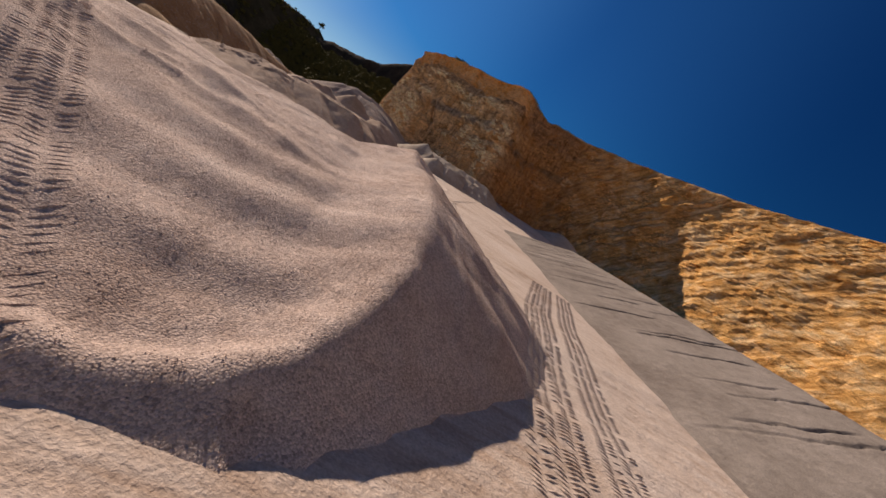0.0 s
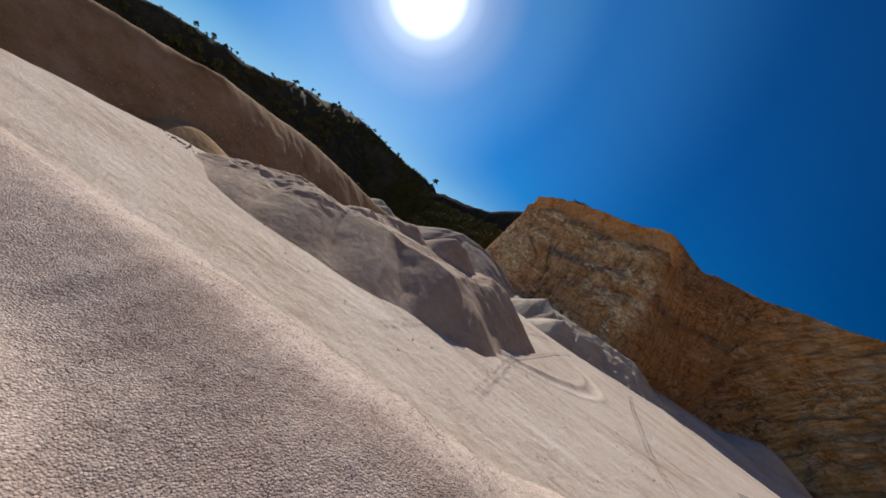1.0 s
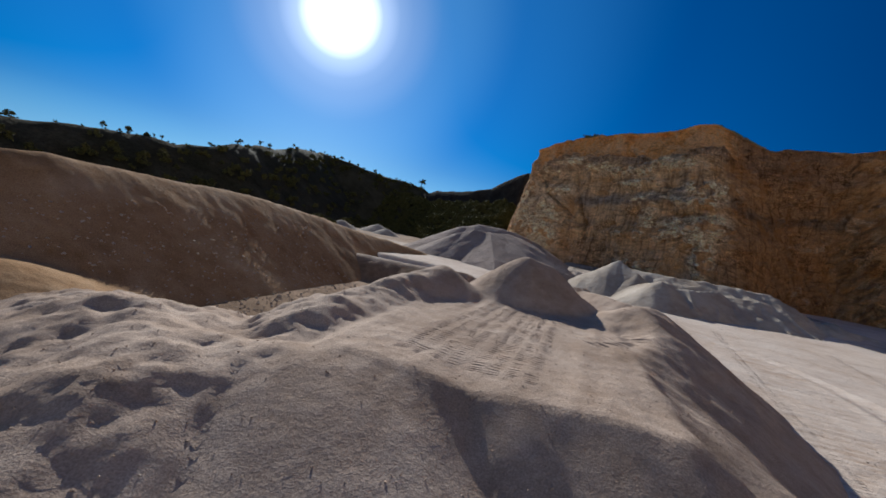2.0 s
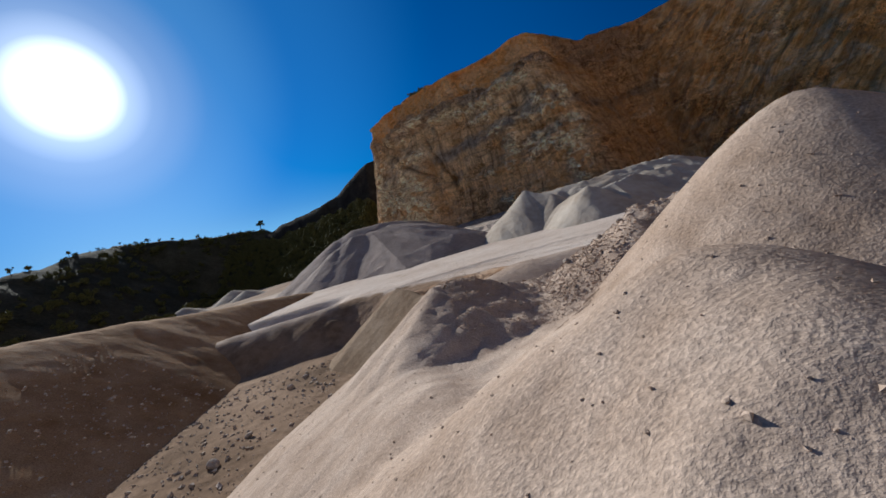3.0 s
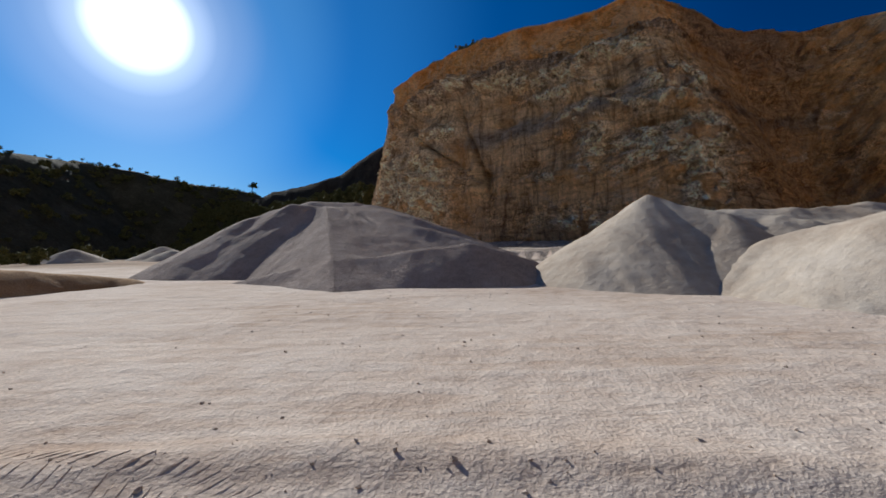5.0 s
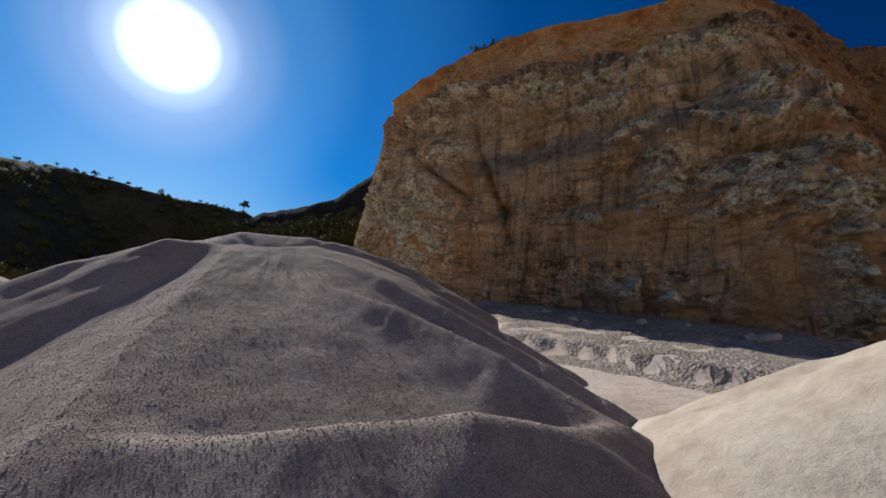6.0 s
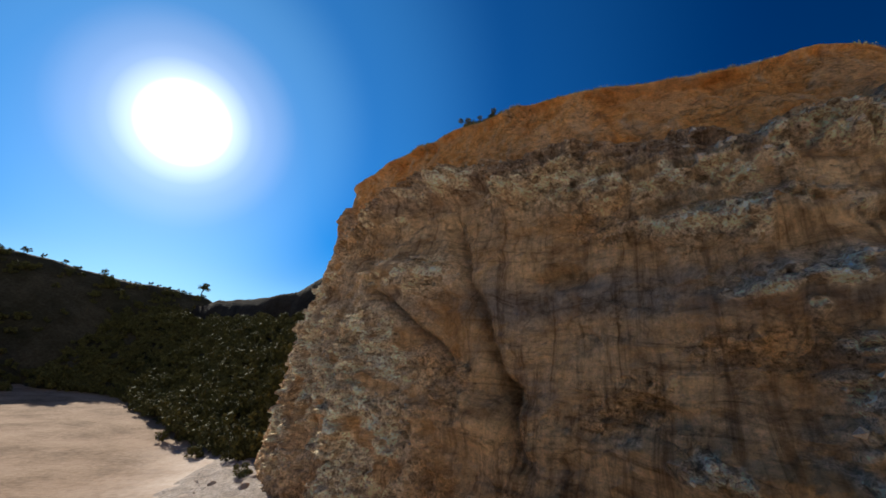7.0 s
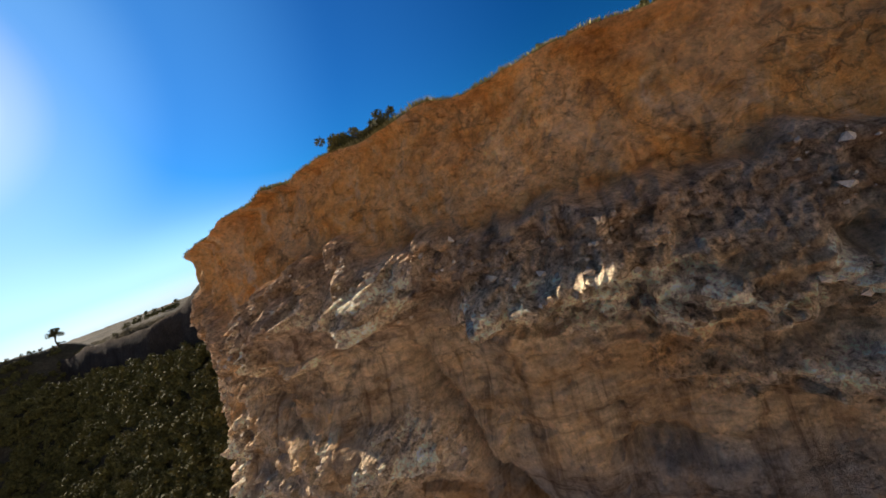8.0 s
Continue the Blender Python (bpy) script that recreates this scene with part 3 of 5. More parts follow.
# spoil bank
BANK = [(-42, -60, 1.0), (-33, -36, 2.2), (-28, -16, 3.8), (-25, 0, 4.9), (-25, 16, 4.8), (-23.5, 30, 3.6), (-21, 42, 1.9), (-16, 52, 0.4)]
x, y = np.meshgrid(np.arange(-58, 0, 0.35), np.arange(-70, 66, 0.35))
g = ground_height(x, y)
z = ridge_line(x, y, BANK, 0.80, 0.8) + 0.4 * fbm(x, y, 9, 5, 11) + 0.05 * ridged(x, y, 1.5, 3, 12)
z = smax(z, cone(x, y, -17.6, -5.5, -0.1, 0.45, 1.5), 0.4)
bank = sheet("spoil_bank", x, y, np.maximum(z, g - 0.3), M_BROWN, z > g)
tagged(bank, "long brown spoil bank with stones along its foot", "bank", kind="structure")

# clay embankment
x, y = np.meshgrid(np.arange(27, 46, 0.12), np.arange(-76, 18, 0.09))
g = ground_height(x, y)
z = embank_height(x, y) + 0.05 * fbm(x, y, 2, 4, 14)
for k in range(46):
    r = random.Random(k)
    yy = -74 + k * 1.9 + r.uniform(-0.9, 0.9)
    line = np.abs(y - yy - 0.12 * (x - 30) - 0.25 * fbm(x, y, 1.5, 3, 200 + k))
    a, bq = sorted((r.uniform(30.5, 35), r.uniform(36, 41)))
    z = z - r.uniform(0.08, 0.34) * step(0.13, 0.02, line) * (0.35 + 0.65 * step(a, bq, x)) * step(a - 0.5, a + 0.5, x) * step(bq + 1.5, bq, x)
emb = sheet("embankment", x, y, np.maximum(z, g - 0.3), M_CLAY, z > g)
tagged(emb, "smooth grey clay embankment with cracks across its slope", "embankment", kind="structure")

# hills in the distance
HILL = [(-150, -200, 19), (-125, -10, 9.5), (-112, 45, 13.5), (-105, 90, 21), (-130, 185, 37.5), (-81, 226, 31), (-60, 200, 28), (-36, 175, 27.5), (-24, 169, 32.5), (-14, 165, 37), (14, 166, 39), (70, 200, 39)]


def hill_height(x, y):
    low = ridge_line(x, y, HILL[:6], 1.0, 4)
    back = np.interp(x, [-200, -130, -81, -60, -36, -18, 14, 70, 200], [240, 226, 232, 210, 186, 176, 176, 205, 280])
    z = np.maximum(low, 27 * step(-3, 9, y - back) - 9 * step(9, -3, y - back))
    z = z + 2.2 * fbm(x, y, 26, 6, 21) + 0.6 * ridged(x, y, 9, 4, 22) - 0.8
    return z


def valley_height(x, y):
    """Overgrown ground beyond the edge of the pale floor."""
    edge = np.interp(x, [-96, -60, -32, -14, -8], [166, 160, 131, 112, 112])
    inside = step(0, 7, y - edge + 4 * fbm(x, y, 10, 3, 26)) * step(-8, -12, x) * step(-98, -94, x)
    rise = 0.72 * np.maximum(y - edge - 9, 0) + 1.8 * fbm(x, y, 15, 4, 24)
    return np.where(inside > 0, -2 + inside * (3.4 + np.minimum(rise, 17 + 2 * fbm(x, y, 9, 4, 32))), -9)


x, y = np.meshgrid(np.arange(-330, 200, 2.0), np.arange(-260, 420, 2.0))
g = ground_height(x, y)
z = np.maximum(hill_height(x, y), valley_height(x, y))
FACE = [(-84, 224, 25.0), (-62, 202, 27.5), (-36, 176, 27.5), (-27, 171, 29.0), (-19, 165, 33), (-10, 158, 36), (20, 160, 37), (60, 190, 38)]
# near-black rock tones: the far face's shade is put into its base colour
M_FACE = earth("painted_shade_rock", (0.030, 0.024, 0.018), (0.052, 0.041, 0.030), (0.085, 0.067, 0.049), 6.0, 0.4, 0.0, 1.8)
fx_, fy_ = np.meshgrid(np.arange(-92, 70, 0.7), np.arange(125, 260, 0.7))
fz_ = ridge_line(fx_, fy_, FACE, 3.6, 0.8)
fz_ = fz_ + 1.2 * fbm(fx_, fy_, 14, 3, 23) + 0.12 * fbm(fx_, fy_, 2.5, 4, 28)
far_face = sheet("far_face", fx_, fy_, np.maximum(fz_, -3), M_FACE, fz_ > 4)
tagged(far_face, "dark terraced quarry face behind the scrub, its shade put into the rock colour", "rock face", kind="structure")
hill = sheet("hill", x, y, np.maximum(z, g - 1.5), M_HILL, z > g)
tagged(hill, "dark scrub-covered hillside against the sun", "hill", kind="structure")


# ---- heaps ----
def heap(name, fn, x0, x1, y0, y1, res, mat, label, group=""):
    x, y = np.meshgrid(np.arange(x0, x1, res), np.arange(y0, y1, res))
    g = ground_height(x, y)
    z = fn(x, y)
    ob = sheet(name, x, y, np.maximum(z, g - 0.2), mat, z > g)
    return tagged(ob, label, "heap", group)


def heap_first(x, y):
    lip = [(10, -54.2, 0.10), (13, -54.0, 0.15), (15.3, -53.75, 0.20), (16.3, -53.35, 0.36), (16.9, -52.7, 0.56), (17.2, -52.0, 0.80), (17.5, -51.1, 1.05), (17.8, -49.8, 1.4), (17.8, -48, 1.85), (17.6, -45.5, 2.3), (17.4, -42, 2.45), (16.9, -40, 2.5), (16.6, -36.5, 2.75), (16.4, -33.5, 2.8), (16.4, -30, 1.9), (16.0, -27, 0.9)]
    z = ridge_line(x, y, lip, 0.64 - 0.20 * step(-51.8, -48.5, y), 0.12)
    r = np.hypot((x - 13) * 0.8, y + 45.5) + 0.30 * fbm(x, y, 4, 2, 34)
    bowl = np.clip((y + 54.1) * 0.18, -1, 1.5) * step(-9, 2, x) - 0.55 * np.maximum(x - 17.5 + 0.06 * (y + 54), 0) - 0.2 * np.maximum(y + 40, 0) - 0.3 * step(4, -6, x)
    terrace = 0.055 * np.sin(r * 2 * np.pi / 1.9) * step(-53.2, -51.8, y) * step(-42, -46, y)
    z = smax(z, bowl + terrace - 0.04, 0.1)
    z = smax(z, ridge_line(x, y, [(16.3, -53.2, 0.40), (16.9, -54.1, 0.0)], 0.7, 0.12), 0.05)
    z = smax(z, ridge_line(x, y, [(15, -39, 1.8), (8, -36, 1.5), (1, -34, 1.2), (-6, -34, 0.4)], 0.30, 2.0), 0.3)
    z = smax(z, ridge_line(x, y, [(13, -28, 1.2), (9, -27.5, 0.9), (4, -28, 0.7), (-2, -29, 0.4)], 0.35, 1.0), 0.25)
    z = smax(z, cone(x, y, 16.5, -24.5, 0.8, 0.5, 0.6), 0.2)
    gully = fbm(x * 2.2 + y * 0.4, y * 0.35, 1.4, 3, 33)
    return z + 0.12 * fbm(x, y, 3.2, 3, 31) + 0.06 * gully + (0.26 * fbm(x * 0.7, y, 3.6, 4, 35) + 0.10 * ridged(x * 0.6, y, 1.8, 2, 36)) * step(-49, -45, y) * step(-30, -36, y)


def heap_mud(x, y):
    # long rough shoulder on the south and west
    z = ridge_line(x, y, [(-10, -8.2, 0.5), (-6, -9, 1.2), (-2.8, -10.4, 1.95), (0.6, -11.9, 2.1), (4, -10.6, 2.2)], 0.36, 0.7)
    # crest beside the tracked top
    z = smax(z, ridge_line(x, y, [(1.6, -12.0, 1.9), (0.9, -8, 2.55), (1.2, -4, 2.9), (1.9, -1.8, 3.3), (0.3, 0.2, 1.8), (-0.5, 3.0, 1.5)], 0.60, 0.4), 0.2)
    # tracked top, its corner cut off steeply
    top = 2.3 - 0.52 * np.maximum(np.maximum(np.hypot(np.maximum(np.abs(x - 5.4) - 2.6, 0), np.maximum(np.abs(y + 4.9) - 5.4, 0)) - 0.6, 0), 0)
    z = smax(z, top, 0.15)
    z = smax(z, ridge_line(x, y, [(7.8, -6.6, 2.25), (9.0, -5.0, 2.35), (9.8, -2.3, 2.5)], 0.55, 0.3), 0.12)
    z = smax(z, ridge_line(x, y, [(5.1, 0.5, 4.3), (5.9, 0.7, 4.1), (7.4, 0.8, 3.0)], 0.92, 0.5), 0.2)
    z = smax(z, ridge_line(x, y, [(10, -2.5, 2.6), (9.6, -0.4, 3.2), (10.6, 1.8, 2.9), (12.2, 4, 1.6)], 0.62, 0.4), 0.15)
    # sunny mound of clods, and the low ground before it
    low = 1.25 - 0.25 * np.maximum(np.hypot((x - 4.5) * 0.8, (y - 4.5) * 0.8) - 3.6, 0) ** 1.4
    z = smax(z, low, 0.25)
    z = smax(z, ridge_line(x, y, [(4.2, 6.6, 1.6), (5.0, 5.9, 2.45), (6.0, 5.9, 2.95), (7.6, 5.2, 2.9), (9.6, 2.4, 2.9)], 0.60, 0.35), 0.2)
    z = smax(z, ridge_line(x, y, [(4.4, 8.6, 1.5), (6.6, 8.6, 2.0), (8.5, 7.4, 2.3), (9.5, 5, 2.3)], 0.60, 0.4), 0.2)
    z = z - 0.9 * step(1.5, 0.5, np.hypot((x - 4.6) * 0.8, y - 9.9)) * step(2.9, 3.4, x)
    # sharp-edged hump
    z = smax(z, ridge_line(x, y, [(-0.8, 3.2, 1.35), (-0.3, 4.8, 2.0), (0.35, 6.2, 2.5), (1.0, 7.1, 2.4), (1.7, 7.6, 1.8)], 0.70, 0.22) + (0.30 * fbm(x, y, 0.9, 5, 47, 0.62) + 0.05) * step(-0.4, 0.5, x), 0.08)
    z = smax(z, ridge_line(x, y, [(-0.2, 4.4, 1.8), (0.5, 6.0, 2.35), (1.2, 6.8, 2.25)], 0.45, 0.2) + 0.22 * fbm(x, y, 0.6, 5, 54, 0.65) - 6 * np.maximum(-0.1 - x + 0.3 * (y - 5), 0), 0.08)
    # smooth pale ridge towards the pit
    z = smax(z, ridge_line(x, y, [(0.9, 9.4, 1.2), (2.2, 11.2, 1.35), (4.2, 12.4, 1.5), (7, 13.2, 1.25), (11, 13.5, 0.8)], 0.5, 1.3), 0.2)
    # lobes and runnels down the south flank
    side = step(-8.5, -12.5, y + 0.55 * np.maximum(4 - x, 0) - 0.8 * np.maximum(x - 8, 0))
    along = x * 0.86 + y * 0.5 + 0.5 * fbm(x, y, 3.0, 3, 40)
    lobes = 0.34 * (np.abs(np.sin(along * np.pi / 3.7 + 0.9)) ** 0.8 - 0.62) + 0.05 * fbm(along * 3.0, y * 0.3, 1.0, 3, 43)
    tracked = step(3.3, 2.3, np.abs(x - 5.4)) * step(-11.5, -10, y) * step(1.0, -1.5, y)
    lumps = 0.16 * fbm(x, y, 3.0, 4, 41, 0.5) + 0.07 * ridged(x, y, 1.3, 3, 42) * step(0.2, 0.8, fbm(x, y, 5, 2, 44) + 0.4)
    calm = (1 - 0.85 * tracked) * (1 - 0.8 * step(8.5, 10, y)) * (1 - 0.6 * side)
    ruts = 0.045 * fbm(x * 3 - y * 0.25, y * 0.3, 1.0, 3, 53) * tracked
    dimples = 0.20 * (fbm(x, y, 0.62, 3, 52, 0.55) - 0.1) * step(2.4, 1.2, x) * step(-1, -4, y) * step(-16.5, -13, y)
    clods = 0.34 * np.clip(fbm(x, y, 0.8, 4, 50, 0.65), -0.15, 1) * step(2.2, 3.4, x) * step(4.2, 5.2, y) * step(10, 9, y)
    return z + clods + dimples + lumps * calm + ruts + lobes * side * step(-0.2, 0.8, z)


def heap_cone(x, y):
    z = ridge_line(x, y, [(-1.9, 23.2, 0.75), (-0.5, 20.2, 0.25), (0.9, 17.7, 0.1), (1.6, 16, -0.2)], 0.62, 0.12)
    a = pit_edge(y)[0]
    return z + 0.05 * fbm(x, y, 1.2, 4, 45) - 1.6 * np.maximum(x - a - 0.1 + 0.25 * fbm(x, y, 0.7, 4, 46), 0)


BACK = [(-17.5, 72, 3.6), (-14.4, 74, 6.8), (-11, 75.5, 7.9), (-6, 76.2, 7.8), (-2, 76.5, 7.1), (1.8, 77, 6.0), (4, 79, 4.0)]


def heap_grey(x, y):
    crest = [(-17, 60, 1.6), (-12.8, 62.5, 5.0), (-9.8, 64, 6.3), (-6, 66.5, 6.2), (-3.5, 69, 6.6), (0, 73, 6.0), (2.5, 76, 4.8), (4.5, 79, 3.2)]
    z = ridge_line(x, y, crest, 0.60, 0.5)
    z = smax(z, ridge_line(x, y, BACK, 0.55, 1.0), 0.3)
    # broad gentle face towards the haul road
    face = np.maximum(ridge_line(x, y, crest[2:6], 0.325, 1.2), ridge_line(x, y, BACK[1:5], 0.33, 1.2)) - 0.30 * np.maximum(x + 2.5 - 0.25 * (64 - y) - 7.0, 0) - 0.55 * np.maximum(0.25 * (64 - y) - 2.5 - x - 4.0, 0)
    z = smax(z, np.where(y < 70, face, -5), 0.3)
    z = smax(z, ridge_line(x, y, [(-3, 69, 6.4), (1.0, 67.5, 5.5), (4.5, 65, 4.1), (8.5, 62.8, 2.4), (11, 61.2, 1.1)], 0.62, 0.25), 0.12)
    z = smax(z, ridge_line(x, y, [(-2.2, 66, 5.9), (1.8, 63.4, 4.9), (5.2, 60.8, 3.6), (9, 58, 1.9), (10.8, 56.6, 0.9)], 0.62, 0.25), 0.12)
    z = smax(z, ridge_line(x, y, [(-1.2, 61.5, 4.4), (3.0, 59.0, 3.7), (6.8, 56, 2.6), (9.8, 53.2, 1.2)], 0.62, 0.25), 0.12)
    # ridge with a bright edge running down to the road
    z = smax(z, ridge_line(x, y, [(-0.6, 61.5, 4.2), (-1.6, 55, 2.4), (-3.4, 48, 0.4)], 0.55, 0.2), 0.1)
    z = smax(z, ridge_line(x, y, [(-9, 50.5, 0.1), (-3, 50.2, 1.35), (2, 50, 1.95), (5.2, 50.2, 2.3), (7.5, 51, 1.9), (9.5, 53, 1.3)], 0.58, 0.2), 0.1)
    fan = np.arctan2(y - 70, x + 6) * 9
    gully = fbm(fan, np.hypot(x + 6, y - 70) * 0.18, 1.0, 3, 53) * step(3, 7, np.hypot(x + 6, y - 70))
    return z + 0.16 * fbm(x, y, 4, 4, 51) + 0.11 * gully


def heap_left(x, y):
    z = ridge_line(x, y, [(15.2, 52.5, 3.4), (16.3, 49.5, 5.1), (18.5, 46, 3.6)], 0.66, 0.2)
    z = smax(z, ridge_line(x, y, [(16.3, 49.5, 5.0), (15.4, 46.5, 2.6), (14.6, 43.5, 0.5)], 0.80, 0.12), 0.06)
    z = smax(z, ridge_line(x, y, [(17.4, 47.6, 4.2), (17.2, 44.6, 2.0), (16.8, 42.4, 0.4)], 0.80, 0.12), 0.06)
    return z + 0.08 * fbm(x, y, 2.5, 4, 61) + 0.14 * fbm(x * 1.3, y * 0.3, 1.4, 3, 62)


def heap_middle(x, y):
    z = ridge_line(x, y, [(18.5, 43, 2.4), (20.1, 39.3, 3.4), (22, 40.4, 2.7), (24, 40.5, 3.0), (28, 43, 3.3)], 0.66, 0.2)
    z = smax(z, ridge_line(x, y, [(20.1, 39.3, 3.3), (18.2, 37.6, 1.7), (16.4, 36.4, 0.3)], 0.80, 0.1), 0.05)
    z = smax(z, ridge_line(x, y, [(20.3, 39.2, 3.2), (20.6, 36.6, 1.5), (20.4, 34.6, 0.3)], 0.80, 0.1), 0.05)
    z = smax(z, ridge_line(x, y, [(23.6, 40.2, 2.9), (23.4, 37.4, 1.4), (22.8, 35.6, 0.3)], 0.80, 0.1), 0.05)
    z = smax(z, ridge_line(x, y, [(26.5, 41.8, 3.0), (26.6, 38.6, 1.4), (26.0, 36.6, 0.3)], 0.80, 0.1), 0.05)
    return z + 0.12 * fbm(x, y, 2.6, 4, 63) + 0.18 * fbm(x * 1.2, y * 0.4, 1.5, 3, 64)


BENCH = [(17.2, 50, 4.1), (24.5, 47.5, 4.1), (28.6, 46.4, 4.1), (31.5, 46, 4.2), (34.5, 45.5, 4.0), (39.2, 44, 2.1), (47, 43, 0.8)]


def heap_right(x, y):
    z = ridge_line(x, y, BENCH, 0.55, 0.6)
    return z + 0.42 * fbm(x, y, 3.2, 4, 65) + 0.28 * ridged(x + 0.4 * y, y * 0.5, 2.2, 3, 66) * step(49, 46, y)


heap("earth_mound", heap_first, -14, 30, -60, -14, 0.14, M_PINK, "pinkish gravel heap with wheel marks on the quarry floor")
heap("earth_mound", heap_mud, -9, 20, -24, 20, 0.12, M_SOIL, "lumpy pale soil heap with vehicle tracks across its top")
heap("earth_mound", heap_cone, -11, 6, 11, 33, 0.09, M_CONE, "small brown sand cone at the edge of the pit")
heap("earth_mound", heap_grey, -34, 20, 36, 96, 0.2, M_GREY, "large grey gravel heap in front of the cliff")
ROW = "row of sand heaps before the cliff"
heap("earth_mound", heap_left, 6, 28, 38, 62, 0.18, M_SAND, "sharp-crested pale sand heap beside the haul road", ROW)
heap("earth_mound", heap_middle, 10, 38, 28, 54, 0.18, M_SAND, "pale sand heap with furrowed flanks", ROW)
heap("earth_mound", heap_right, 12, 58, 30, 62, 0.2, M_SAND, "long uneven pale sand bank with slumped ridges", ROW)
heap("earth_mound", lambda x, y: cone(x, y, 62, 52, 4.6, 0.5, 2.5) + 0.2 * fbm(x, y, 4, 4, 67), 46, 78, 38, 68, 0.3, M_SAND, "smooth rounded pale sand heap")
FAR = "small heaps out on the floor"
for hx, hy, ht in ((-58, 122, 3.2), (-50, 112, 2.2), (-63, 104, 2.6)):
    heap("earth_mound", lambda x, y: cone(x, y, hx, hy, ht, 0.5, 0.8) + 0.2 * fbm(x, y, 3, 3, 68), hx - 10, hx + 10, hy - 10, hy + 10, 0.4, M_SAND, "small pale sand heap far out on the floor", FAR)

# ---- cliff ----
TOP = [(60, 190, 36), (20, 150, 35), (2, 124, 33.5), (-3.6, 107.6, 34.2), (1.4, 101.4, 35.2), (7.8, 94.2, 35.5), (14.1, 88.0, 35.4), (21.3, 84.8, 35.5), (28.2, 82.2, 36.1), (31.6, 82.0, 38.0), (34.8, 81.6, 38.1), (38.0, 81.0, 36.8),
       (41.5, 79.5, 34.4), (46, 81.5, 33.6), (52, 86, 35.8), (64, 91, 37.6), (84, 85, 40.5), (108, 63, 43.5), (130, 28, 47), (142, -30, 50), (142, -130, 46)]
FOOT = [(60, 180, 2), (10, 150, 2), (-9, 128, 2), (-10.5, 111.0, 1.5), (-4.5, 101.5, 1.5), (4.5, 92.0, 2), (12, 85.2, 2), (18.5, 78.5, 2), (25.5, 71.0, 2), (29, 67.8, 2), (33, 65, 2), (37.5, 62.5, 2),
        (42, 64, 2), (45, 67.5, 2), (50, 73, 2), (60, 78, 2), (72, 66, 2), (84, 42, 2), (94, 10, 2), (98, -40, 1), (98, -130, 1)]


RIM, BASE, FRAGMENTS = [], [], []


def cells(x, y, seed):
    """Blocky fracture: a value per cell of a jittered lattice, and the distance to its seed."""
    ix, iy = np.floor(x), np.floor(y)
    best, val = np.full(x.shape, 9.0), np.zeros(x.shape)
    for dx in (-1, 0, 1):
        for dy in (-1, 0, 1):
            cx, cy = ix + dx, iy + dy
            d = np.hypot(cx + lattice(cx, cy, seed) - x, cy + lattice(cx, cy, seed + 7) - y)
            hit = d < best
            best = np.where(hit, d, best)
            val = np.where(hit, lattice(cx, cy, seed + 13), val)
    return val, best


